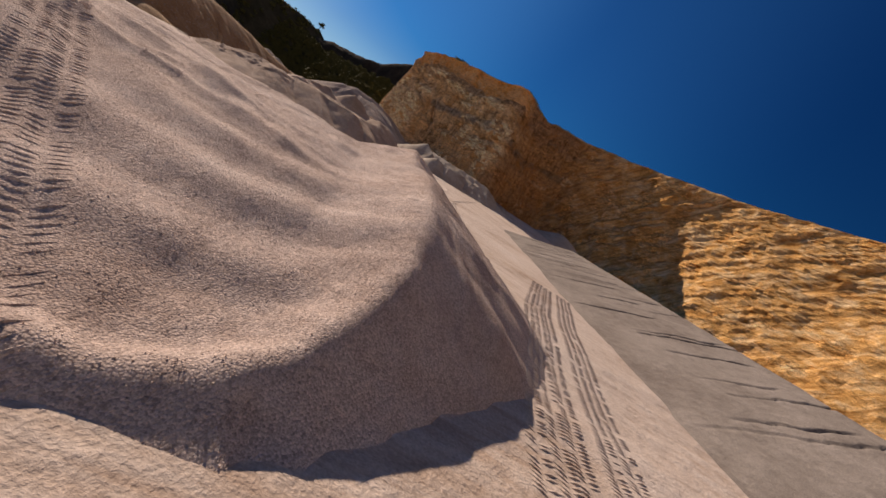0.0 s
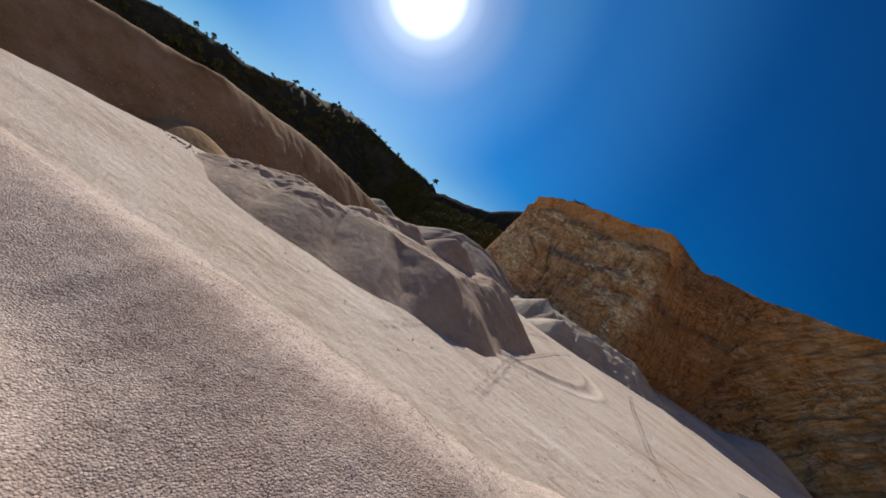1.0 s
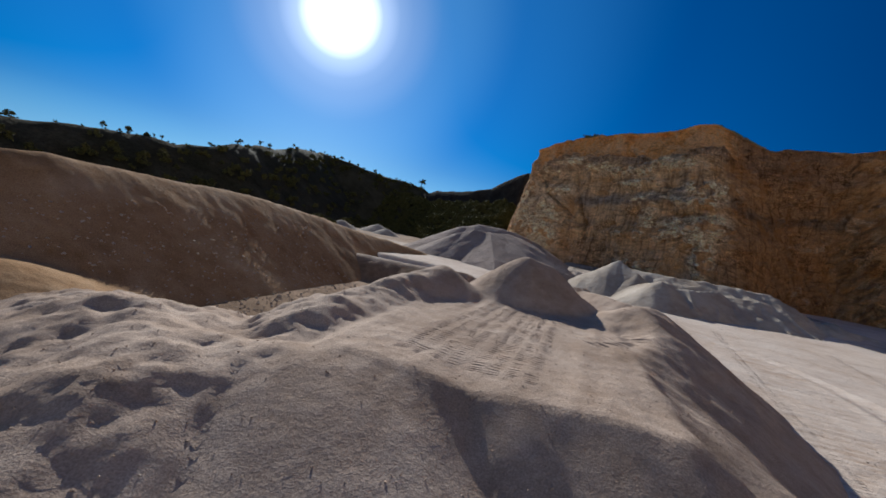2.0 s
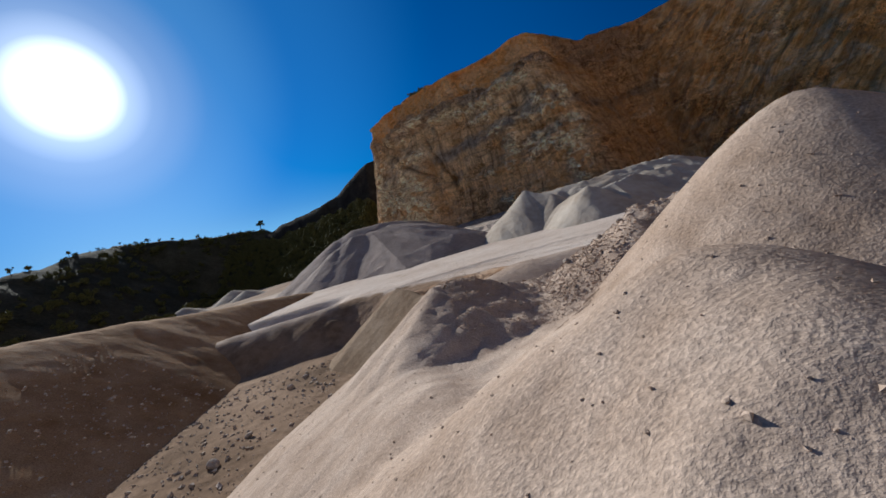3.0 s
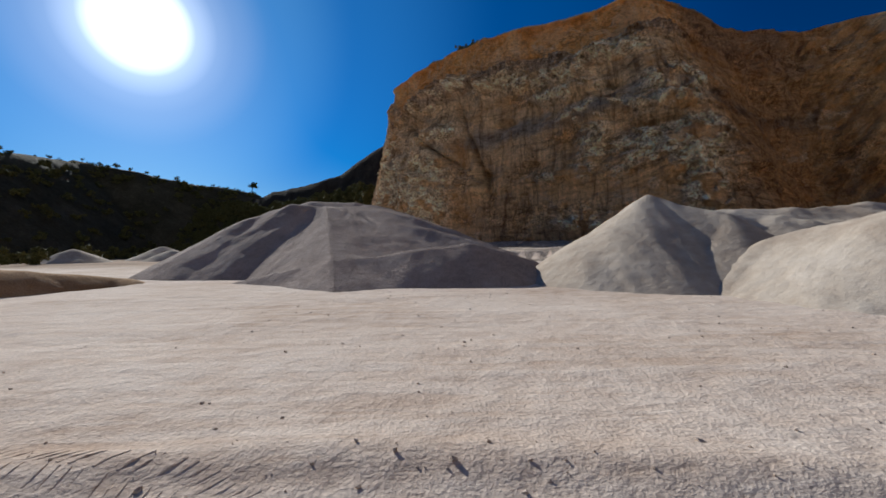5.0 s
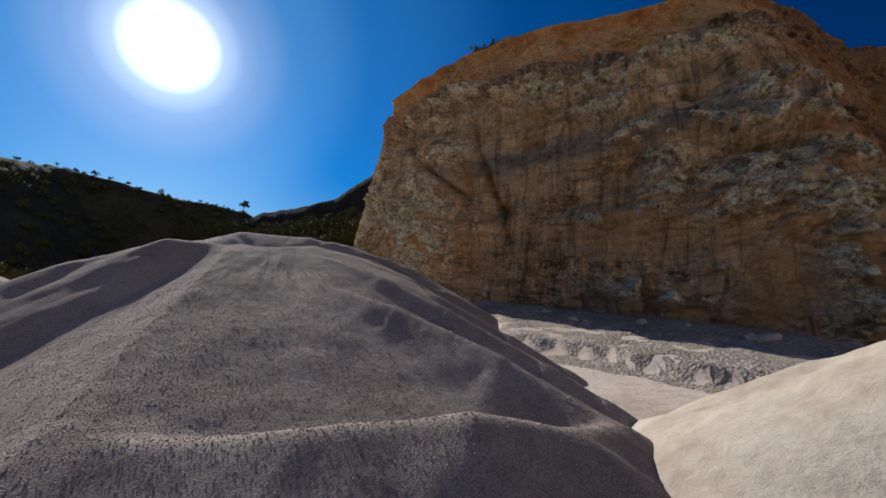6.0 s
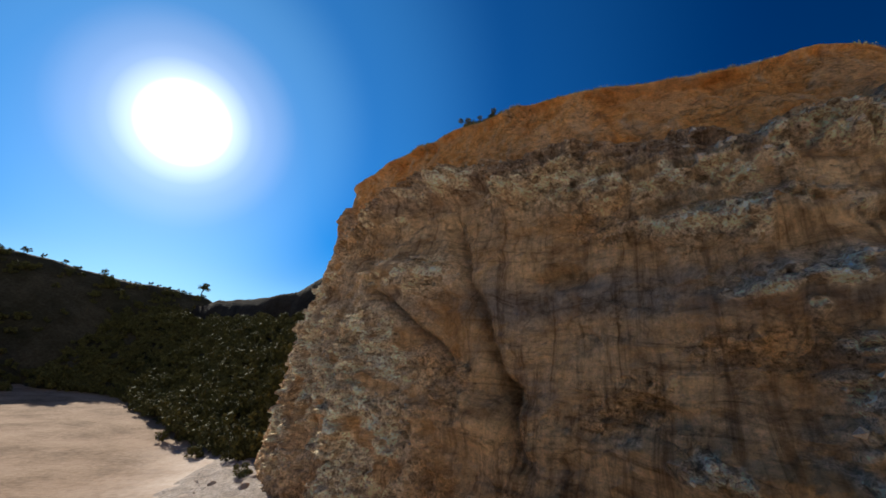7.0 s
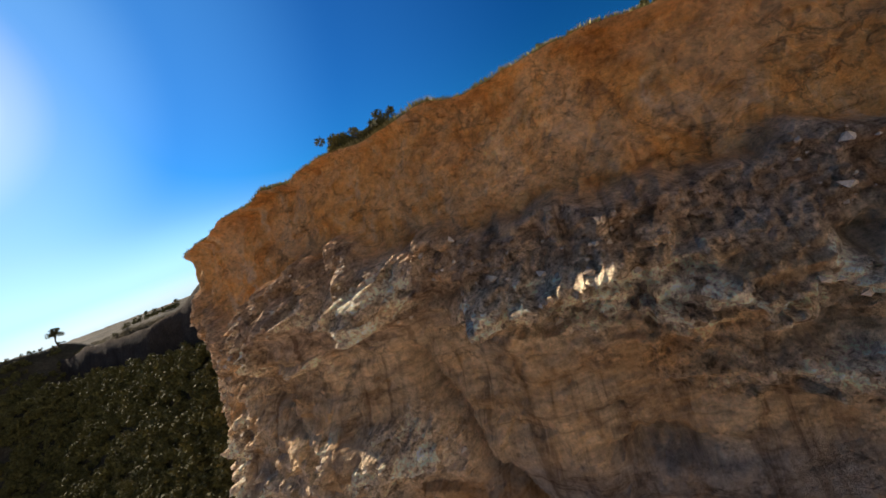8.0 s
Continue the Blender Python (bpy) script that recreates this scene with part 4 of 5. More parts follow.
def cliff():
    top, foot = np.array(TOP, float), np.array(FOOT, float)
    L = np.concatenate([[0], np.cumsum(np.hypot(*np.diff((top + foot)[:, :2] / 2, axis=0).T))])
    corner, bend = L[3], L[12]
    s = np.concatenate([np.arange(0, corner - 8, 0.8), np.arange(corner - 8, bend + 6, 0.14), np.arange(bend + 6, bend + 60, 0.5), np.arange(bend + 60, L[-1], 1.2)])

    def smooth(a, w):
        u = np.linspace(-2 * w, 2 * w, 17)
        k = np.exp(-(u / w) ** 2)
        return sum(np.interp(s + d, L, a) * q for d, q in zip(u, k)) / k.sum()
    tx, ty, tz = (smooth(top[:, k], 1.3) for k in range(3))
    fx, fy, fz = (smooth(foot[:, k], 1.6) for k in range(3))
    tz = tz + 0.35 * fbm(s, s * 0, 3.0, 4, 70)
    gx_, gy_ = np.gradient((tx + fx) / 2, s), np.gradient((ty + fy) / 2, s)
    n = np.hypot(gx_, gy_)
    nx, ny = gy_ / n, -gx_ / n
    v = np.concatenate([np.linspace(-0.08, 1, 270), 1 + np.linspace(0.03, 1.0, 14) ** 1.6])
    S, V = np.meshgrid(s - corner, v)
    face = np.clip(V, 0, 1)
    rear = np.maximum(V - 1, 0)
    Z = fz + (tz - fz) * np.minimum(V, 1) - rear * 0.6
    upright = step(8, 20, S) * step(64, 50, S)
    mixf = (1 - (1 - face) ** 1.2) * (1 - upright) + face ** 2.3 * upright
    bx, by = fx + (tx - fx) * mixf, fy + (ty - fy) * mixf
    H = Z
    edge = step(1.0, 0.985, V) * step(-0.08, 0.02, V)
    dip = H + 0.04 * S + 1.2 * fbm(S, H, 16, 3, 73)
    # ledges: beds stand out or are worn back
    bed = fbm(S * 0.10, dip, 2.6, 4, 74, 0.55) * 0.42 + fbm(S * 0.35, dip, 0.9, 4, 75, 0.6) * 0.24
    big = 1.7 * fbm(S, H * 0.6, 13, 4, 71) * step(-8, 10, np.abs(S))
    cut = 0.42 * ridged(S * 1.0 + H * 0.35, H * 0.28, 5.0, 4, 76) + 0.38 * fbm(S, H, 2.4, 5, 91, 0.62)
    c1, d1 = cells(S / 1.9, dip / 1.2, 77)
    c2, d2 = cells(S / 0.75, dip / 0.5, 78)
    tgx, tgy = gx_ / n, gy_ / n
    fray, fray2 = 0.7 * fbm(S, H, 1.8, 5, 101, 0.62), 0.6 * fbm(S, H, 1.5, 5, 102, 0.62)

    def spot(cx, cy, cz, rs_, rz_, power=2):
        t = np.where(np.hypot(bx - cx, by - cy) < 14, (bx - cx) * tgx + (by - cy) * tgy + fray, 99.0)
        return np.exp(-np.abs(t / rs_) ** power - np.abs((H - cz + fray2) / rz_) ** power)
    mott = vnoise(S / 2.2, H / 1.8, 79) * 0.6 + vnoise(S / 0.8, H / 0.7, 80) * 0.4
    zones = ((19.5, 81, 26.0, 7.0, 1.2), (13.5, 86, 27.0, 4.0, 0.8), (27, 77, 27.6, 4.5, 1.3), (25.5, 76, 18.9, 4.8, 1.4), (25, 76, 15.0, 1.6, 3.0), (22.5, 78, 11.5, 5.0, 0.9), (22, 79, 22.8, 4.0, 1.0), (29.5, 68.5, 12.8, 5.5, 3.0), (33, 67, 15.0, 3.0, 2.0), (32.2, 66, 8.5, 1.7, 4.5), (31.4, 69.2, 19.3, 3.0, 1.2),
             (33, 71, 22.0, 4.0, 1.5), (3, 96, 27.5, 4.5, 1.5), (8.7, 91, 28.4, 1.8, 1.3), (3, 95, 11, 5, 7), (5, 93, 21, 4, 1.6), (-4, 103, 14, 5, 9), (24, 75, 5.0, 4, 0.9))
    proud = np.zeros(S.shape)
    for q in zones:
        proud = np.maximum(proud, spot(*q))
    broken = np.clip(proud * 2.0, 0, 1) * step(0.36, 0.48, mott)
    broken = np.maximum(broken, 0.35 * step(0.66, 0.74, mott) * step(0.1, 0.5, fbm(S, H, 7, 3, 104)))
    # rubbly bed under the cap
    low = tz - H + 2.3 * fbm(S, S * 0, 6.5, 3, 84) + 0.7 * fbm(S, H, 1.8, 4, 87) + 1.3 * step(9, 0, S) - 0.05 * np.clip(S - 35, 0, 20)
    cap = step(5.7, 5.2, low) * step(64, 56, S) * step(-14, -6, S)
    rough_bed = step(5.2, 5.8, low) * step(9.0, 7.6, low) * step(64, 56, S)
    chips = fbm(S, dip, 0.8, 4, 103, 0.65)
    rough = np.clip(broken + rough_bed + step(0.05, 0.35, fbm(S, dip * 1.6, 6, 4, 105)) + 0.7 * step(9, 2, S), 0, 1) * (1 - 0.75 * cap)
    off = big + bed + cut + (c1 - 0.5) * (0.30 + 0.9 * broken + 0.25 * rough_bed) + (c2 - 0.5) * (0.12 + 0.75 * broken + 0.30 * rough_bed + 0.15 * rough) + 1.3 * np.clip(proud * 1.2, 0, 1) + 0.25 * broken + 0.48 * chips * rough
    # smooth ochre cap, a little set back over the beds
    worn = 0.5 * ridged(S * 0.8 + H * 0.5, H * 0.6, 3.4, 5, 106) + 0.28 * fbm(S, H, 0.9, 5, 107, 0.66)
    off = off * (1 - 0.4 * cap) + (worn - 0.95) * cap + 0.65 * rough_bed
    # hollows and small caves
    for cx, cy, cz, rs_, rz_, dp in ((20.3, 80, 26.6, 0.7, 0.5, 1.7), (11.8, 87.3, 13.0, 1.5, 0.8, 2.0), (14.8, 85, 20.3, 1.9, 0.45, 1.4), (26.5, 75.6, 22.4, 1.7, 0.5, 1.6), (29.5, 69, 16.4, 4.2, 0.6, 2.0),
                                    (18.6, 81.4, 13.2, 1.6, 0.5, 1.2), (23, 78.5, 28.4, 3.0, 0.4, 1.2), (31, 67, 9.6, 0.9, 0.8, 1.5), (16.5, 83.4, 30.0, 2.2, 0.35, 0.8), (9.8, 89.6, 28.0, 1.6, 0.35, 0.9)):
        off = off - dp * spot(cx, cy, cz, rs_, rz_)
    # leaning gullies, and blocks under the cap
    for (ax, ay, az), (ex, ey, ez) in (((0.6, 99.1, 24), (8.2, 91.1, 15.5)), ((8.5, 90.8, 24.5), (13, 86.6, 11))):
        u = np.clip((az - H) / (az - ez), -0.2, 1.3)
        t = (bx - ax - (ex - ax) * u) * tgx + (by - ay - (ey - ay) * u) * tgy
        off = off - 1.5 * np.exp(-((t + 0.4 * fbm(S, H, 1.5, 3, 92)) / 0.55) ** 2) * step(1.3, 1.0, u) * step(-0.2, 0.1, u)
    for cx, cy, cz, rs_, rz_, dp in ((8.7, 91, 28.8, 2.1, 1.5, 0.6), (15.7, 84.3, 28.8, 1.3, 2.2, 0.55), (4, 95.5, 29.0, 0.9, 0.9, 0.9), (30.5, 67, 12.0, 2.2, 3.0, 1.2)):
        off = off + dp * spot(cx, cy, cz, rs_, rz_, 4)
    flank = step(62, 80, S)
    off = off * (1 - 0.2 * flank) + flank * (2.4 * fbm(S + H * 0.6, H * 0.5, 16, 5, 85) + 1.1 * ridged((S + H * 0.9) * 0.35, S * 0.9 - H, 5.0, 4, 88) + 0.5 * fbm((S + H * 0.9) * 0.25, S * 0.9 - H, 1.6, 4, 89, 0.6))
    off = off * (0.4 + 0.6 * step(0, 7, np.abs(S)))
    off = off * edge * (1 - rear)
    ux, uy = np.gradient(smooth(top[:, 0], 40), s), np.gradient(smooth(top[:, 1], 40), s)
    un = np.hypot(ux, uy)
    x = bx + nx * off - uy / un * rear * 28
    y = by + ny * off + ux / un * rear * 28
    Z = Z + rear * 0.8 * fbm(x, y, 9, 4, 86)
    FRAGMENTS.append((x, y, Z, np.clip(broken + 0.8 * rough_bed, 0, 1) * step(-6, -3, S) * step(60, 56, S)))
    RIM.append((x[270], y[270], Z[270], s - corner))
    BASE.append((x[21], y[21], s - corner))
    return sheet("cliff", x, y, Z, M_CLIFF, uv=(S, tz - Z + 2 * rear), smooth=False, extra=[("broken", broken), ("cap", cap), ("rough", rough)])


wall = tagged(cliff(), "tall ochre and brown layered quarry cliff", "cliff", kind="structure")


# ---- wheel tracks ----
def wheel_track(points, width, surface, label, pitch=0.19, high=0.028, mat=M_FLOOR, seed=0, slant=0.10):
    """A tread print: slanting lugs on both sides of a line over the surface."""
    pts = np.array(points, float)
    L = np.concatenate([[0], np.cumsum(np.hypot(*np.diff(pts, axis=0).T))])
    s = np.arange(0.1, L[-1], pitch)
    r = np.random.RandomState(seed)
    s = s + r.uniform(-0.02, 0.02, len(s))
    k = np.ones(9) / 9
    cx, cy = np.interp(s, L, pts[:, 0]), np.interp(s, L, pts[:, 1])
    cx, cy = (np.convolve(np.pad(a, 4, "edge"), k, "valid") for a in (cx, cy))
    tx, ty = np.gradient(cx), np.gradient(cy)
    n = np.hypot(tx, ty)
    tx, ty = tx / n, ty / n
    co, faces = [], []
    for side in (-1, 1):
        ok = r.rand(len(s)) < 0.86
        bx, by = cx[ok] + tx[ok] * pitch * 0.5 * (side > 0), cy[ok] + ty[ok] * pitch * 0.5 * (side > 0)
        ax, ay = tx[ok], ty[ok]
        h = high * r.uniform(0.5, 1.2, len(bx))
        rows = []
        for lateral, lead, tall in ((0.03, 0.0, 0.15), (0.24, 0.45 * slant, 1.0), (0.5, slant, 0.25)):
            for across, up in ((-0.055, 0), (-0.015, 1), (0.02, 1), (0.06, 0)):
                u = width * lateral * side
                f = lead + across * (pitch / 0.19)
                qx, qy = bx + ax * f - ay * u, by + ay * f + ax * u
                rows.append(np.stack([qx, qy, surface(qx, qy) + (h * tall if up else -0.02)], -1))
        v = np.stack(rows, 1)
        base = sum(len(c) for c in co)
        idx = base + 12 * np.arange(len(bx))[:, None]
        co.append(v.reshape(-1, 3))
        for q in ((0, 1, 5, 4), (1, 2, 6, 5), (2, 3, 7, 6), (4, 5, 9, 8), (5, 6, 10, 9), (6, 7, 11, 10), (0, 3, 2, 1), (8, 9, 10, 11)):
            faces.append(idx + np.array(q if side < 0 else q[::-1]))
    ob = new("wheel_track", poly_mesh("wheel_track", np.concatenate(co), np.concatenate(faces), mat, False))
    return tagged(ob, label, "wheel track", kind="structure")


def over(fn):
    return lambda x, y: np.maximum(ground_height(x, y), fn(x, y))


T1 = "deep lugged tyre print in pale sand"
for k, off in enumerate((0.0, 0.55, 1.0, 1.9, 2.5)):
    wheel_track([(20.3 + off, -56), (21.2 + off, -51), (22.1 + off, -47.5), (24.4 + off, -40), (27.5 + off, -32)], 0.55, over(heap_first), T1, pitch=0.13, high=0.032, seed=20 + k)
for k, off in enumerate((0.0, 0.75, 2.0, 2.9)):
    wheel_track([(15.3 - off, -54.8 - 0.35 * off), (13.9 - off, -52.8), (12.1 - off, -50.6), (9.6 - off, -47.6), (5.5 - off, -43)], 0.6, over(heap_first), T1, pitch=0.16, high=0.020, mat=M_PINK, seed=3 + k, slant=0.12)
wheel_track([(17, -55.9), (10, -55.6), (3, -55.4)], 0.6, ground_height, T1, seed=5)
DOZED = "crawler print with cross bars pressed into the soil heap's top"
for off in (0.0, 0.72, 1.5, 2.2):
    wheel_track([(3.6 + off, -10.4), (3.9 + off, -7), (4.2 + off * 0.95, -3.5), (4.6 + off * 0.9, -0.8)], 0.62, over(heap_mud), DOZED, pitch=0.16, high=0.012, mat=M_SOIL, seed=7 + int(off * 10), slant=0.0)
wheel_track([(6.9, -5.4), (8.2, -4.4), (9.3, -2.6)], 1.1, over(heap_mud), "coarse tyre print pressed into the soil heap's top", pitch=0.30, high=0.03, mat=M_SOIL, seed=9, slant=0.16)
for off in (0.0, 0.85):
    wheel_track([(1.0 + off, 1.6), (1.9 + off, 2.3), (3.4 + off, 2.9), (5.0 + off, 3.3)], 0.7, over(heap_mud), "coarse tyre print pressed into the soil heap's top", pitch=0.24, high=0.045, mat=M_SOIL, seed=8, slant=0.12)
for off in (0.0, 0.75):
    wheel_track([(-4, 29.5 + off), (0, 28.8 + off), (4.5, 26.6 + off), (8, 23.6 + off), (12, 20.5 + off), (18, 18 + off)], 0.6, ground_height, "tyre print curving past the pit", high=0.010, pitch=0.13, seed=11)
for x0 in (9, 13, 22):
    wheel_track([(x0, -20), (x0 + 1, -8), (x0 + 5, 10), (x0 + 9, 26)], 0.6, ground_height, "faint tyre print across the pale floor", high=0.010, seed=13 + x0)

# ---- loose stones ----
rs = np.random.RandomState(5)


def scatter(count, x0, x1, y0, y1, fn, lo, hi, power=2.0):
    x, y = rs.uniform(x0, x1, count), rs.uniform(y0, y1, count)
    size = lo + (hi - lo) * rs.rand(count) ** power
    return x, y, size, fn(x, y)


def strew(name, parts, mat, seed, label, sink=0.25):
    x, y, size, z = (np.concatenate(c) for c in zip(*parts))
    return stones(name, np.stack([x, y, z + size * (0.75 - 2 * sink) * 0.7], -1), size, mat, seed, label)


first = over(heap_first)
x, y, size, z = scatter(170000, 1, 22, -54.4, -22, first, 0.006, 0.017)
lane = np.interp(y, [-57, -44, -33, -25], [16.9, 15.4, 12.6, 10])
ok = (np.abs(x - lane) < rs.uniform(0, 9, len(x))) & (heap_first(x, y) > ground_height(x, y))
strew("gravel", [(x[ok], y[ok], size[ok], z[ok])], M_PINK, 21, "loose pink gravel over the heap", 0.44)
grey = over(heap_grey)
x, y, size, z = scatter(70000, -8, 13, 43, 64, grey, 0.012, 0.03)
ok = heap_grey(x, y) > ground_height(x, y)
strew("gravel", [(x[ok], y[ok], size[ok], z[ok])], M_GREY, 22, "loose grey gravel over the heap", 0.42)
mud = over(heap_mud)
strew("gravel", [scatter(9000, -6, 15, -16, 16, mud, 0.008, 0.028, 3), scatter(20000, 3.0, 11, 4.6, 10, mud, 0.010, 0.05, 3), scatter(9000, 0.6, 4.5, 4, 8.5, mud, 0.008, 0.03, 2)], M_SOIL, 23, "small clods strewn over the soil heap")
bankz = lambda x, y: np.maximum(ground_height(x, y), ridge_line(x, y, BANK, 0.80, 0.8) + 0.4 * fbm(x, y, 9, 5, 11) + 0.05 * ridged(x, y, 1.5, 3, 12))
strew("rubble", [scatter(5000, -22, -6, -16, 24, bankz, 0.03, 0.16, 3)], M_STONE, 24, "stones along the foot of the spoil bank")
strew("pebbles", [scatter(2500, -6, 26, -22, 48, ground_height, 0.012, 0.05, 3), scatter(700, -3, 8, 17, 30, ground_height, 0.012, 0.05, 3)], M_STONE, 25, "scattered pebbles on the dusty floor")

foot_x, foot_y, foot_s = BASE[0]
sel = (foot_s > -6) & (foot_s < 60)
fx, fy = foot_x[sel], foot_y[sel]
k = rs.randint(0, len(fx), 9000)
d = rs.rand(9000) ** 1.8 * 7 - 0.5
x, y = fx[k] - 0.72 * d + rs.normal(0, 0.4, 9000), fy[k] - 0.69 * d + rs.normal(0, 0.4, 9000)
strew("rubble", [(x, y, 0.04 + 0.22 * rs.rand(9000) ** 3, ground_height(x, y))], M_STONE, 26, "broken rock along the foot of the cliff")

M_CHIP = earth("rock_chips", (0.38, 0.28, 0.19), (0.56, 0.45, 0.33), (0.70, 0.60, 0.47), 0.8, 0.04, 0.0, 0.2)
fx3, fy3, fz3, weight = (a.ravel() for a in FRAGMENTS[0])
pick = np.flatnonzero(rs.rand(len(weight)) < 0.075 * (weight > 0.35) * weight)
pick = pick[vnoise(fx3[pick] * 0.7 + fy3[pick] * 0.7, fz3[pick] * 0.9, 61) > 0.35]
size = 0.05 + 0.26 * rs.rand(len(pick)) ** 3.5
stones("rubble", np.stack([fx3[pick], fy3[pick], fz3[pick]], -1), size, M_CHIP, 28, "pale rock fragments held in the broken beds of the cliff")

foot_d = lambda x, y: np.min([seg(x, y, ax, ay, bx_, by_)[0] for (ax, ay, _), (bx_, by_, _) in zip(FOOT[2:12], FOOT[3:13])], axis=0)
x, y = np.meshgrid(np.arange(-16, 46, 0.4), np.arange(50, 122, 0.4))
near = (foot_d(x, y) + 1.6 * fbm(x, y, 5, 4, 97)) * 0.72
apron = sheet("rubble_apron", x, y, ground_height(x, y) + 0.03 + 0.5 * step(5, 0, near) + 0.12 * fbm(x, y, 1.6, 4, 98) * step(12, 8, near) - 0.5 * step(10.5, 12.5, near), M_RUBBLE, near < 12)
tagged(apron, "grey stony ground along the foot of the cliff", "ground", kind="structure")

# ---- single rocks ----
ROCKS = [rock_mesh(k, M_STONE) for k in range(6)]


def rock(x, y, z, size, label, group, rr):
    ob = new("rock", rr.choice(ROCKS))
    ob.matrix_world = pose(x, y, z + size * 0.35, rr.uniform(-25, 25), rr.uniform(-25, 25), rr.uniform(0, 360)) @ Matrix.Diagonal((size * rr.uniform(0.8, 1.3), size, size * rr.uniform(0.6, 0.9), 1))
    return tagged(ob, label, "rock", group)


rr = random.Random(9)
for k in range(120):
    u = rr.random()
    x, y = (3.6 + 5 * u + rr.gauss(0, 0.5), 5.6 + 2.2 * u + rr.gauss(0, 0.9)) if k < 100 else (rr.uniform(2, 9), rr.uniform(5, 9))
    a = np.array([x]), np.array([y])
    rock(x, y, float(mud(*a)[0]), 0.02 + 0.09 * rr.random() ** 3, "pale clod of dry soil on the heap", "clods on the soil heap", rr)
for k in range(70):
    j = rr.randrange(len(fx))
    d = rr.random() ** 2 * 5
    x, y = fx[j] - 0.72 * d, fy[j] - 0.69 * d
    rock(x, y, float(ground_height(np.array([x]), np.array([y]))[0]), 0.18 + 0.55 * rr.random() ** 3, "broken rock fallen from the cliff", "fallen rocks at the cliff", rr)
for k in range(20):
    x, y = rr.uniform(-15, -5.5), rr.uniform(-10, 22)
    rock(x, y, float(bankz(np.array([x]), np.array([y]))[0]), 0.06 + 0.2 * rr.random() ** 3, "stone in the shaded hollow", "stones in the hollow", rr)
M_CLOD = earth("ochre_clod", (0.24, 0.14, 0.08), (0.38, 0.25, 0.16), (0.50, 0.37, 0.27), 0.5, 0.02, 0.0, 0.15)
CLODS = [rock_mesh(20 + k, M_CLOD) for k in range(4)]
for k in range(54):
    if k < 24:
        x, y, size = rr.uniform(-0.6, 3.4), 22.6 + rr.gauss(0, 0.4), 0.03 + 0.09 * rr.random() ** 2
    elif k < 40:
        y = rr.uniform(16.5, 22.5)
        x, size = float(pit_edge(y)[1]) + rr.gauss(0, 0.35), 0.025 + 0.05 * rr.random() ** 2
    else:
        y = rr.uniform(16.5, 23)
        x, size = float(pit_edge(y)[0]) + 0.5 + abs(rr.gauss(0, 0.4)), 0.04 + 0.10 * rr.random() ** 2
    ob = rock(x, y, float(ground_height(np.array([x]), np.array([y]))[0]), size, "ochre clod in the pit", "clods in the pit", rr)
    ob.data = rr.choice(CLODS)
x, y, size, z = scatter(4200, -1.8, 3.8, 21.6, 23.6, ground_height, 0.012, 0.07, 3)
x2, y2, size2, z2 = scatter(3000, -7, 3.5, 22.5, 28, ground_height, 0.008, 0.032, 3)
x3, y3, size3, z3 = scatter(1200, 2.0, 6.2, 16, 18.5, ground_height, 0.012, 0.05, 3)
crest_y = rs.uniform(15.5, 23.2, 1600)
crest_x = pit_edge(crest_y)[0] + 0.3 + np.abs(rs.normal(0, 0.35, 1600))
strew("rubble", [(x, y, size, z), (x2, y2, size2, z2), (x3, y3, size3, z3), (crest_x, crest_y, 0.02 + 0.09 * rs.rand(1600) ** 2, ground_height(crest_x, crest_y))], M_CLOD, 27, "brown clods and crumbs of clay in and round the pit")
for k in range(36):
    x, y = rr.uniform(0.0, 3.2), rr.gauss(7.0, 0.9)
    rock(x, y, float(mud(np.array([x]), np.array([y]))[0]), 0.02 + 0.05 * rr.random() ** 2, "pale clod of dry soil on the heap", "clods on the soil heap", rr)

# ---- bushes and trees ----
def leaf_cloud(name, seed, count, wide, tall, base, leaf, mat):
    """A crown of many small leaves in uneven clumps, with gaps."""
    r = np.random.RandomState(seed)
    lobes = 9
    lc = np.stack([r.uniform(-0.6, 0.6, lobes) * wide, r.uniform(-0.6, 0.6, lobes) * wide, base + r.uniform(0.15, 0.85, lobes) * (tall - base)], -1)
    lr = r.uniform(0.22, 0.42, lobes) * wide
    j = r.randint(0, lobes, count)
    d = r.normal(size=(count, 3))
    d /= np.linalg.norm(d, axis=1)[:, None]
    c = lc[j] + d * (lr[j] * r.uniform(0.55, 1.08, count))[:, None] * np.array([1, 1, 0.8])
    c[:, 2] = np.maximum(c[:, 2], base * 0.6 + 0.02)
    a = r.normal(size=(count, 3))
    a /= np.linalg.norm(a, axis=1)[:, None]
    w = np.cross(a, d + 0.3 * r.normal(size=(count, 3)))
    w /= np.linalg.norm(w, axis=1)[:, None] + 1e-6
    size = leaf * r.uniform(0.6, 1.3, count)[:, None]
    v = np.stack([c - a * size, c + w * size * 0.45, c + a * size, c - w * size * 0.45], 1)
    return poly_mesh(name, v.reshape(-1, 3), np.arange(4 * count).reshape(-1, 4), mat, False), lc


def stem_mesh(name, limbs, mat):
    bm = bmesh.new()
    for a, b_, r0, r1 in limbs:
        a, b_ = Vector(a), Vector(b_)
        m = Matrix.Translation((a + b_) / 2) @ (b_ - a).to_track_quat("Z", "Y").to_matrix().to_4x4()
        bmesh.ops.create_cone(bm, cap_ends=True, segments=6, radius1=r0, radius2=r1, depth=(b_ - a).length, matrix=m)
    me = bpy.data.meshes.new(name)
    bm.to_mesh(me)
    bm.free()
    me.materials.append(mat)
    return me


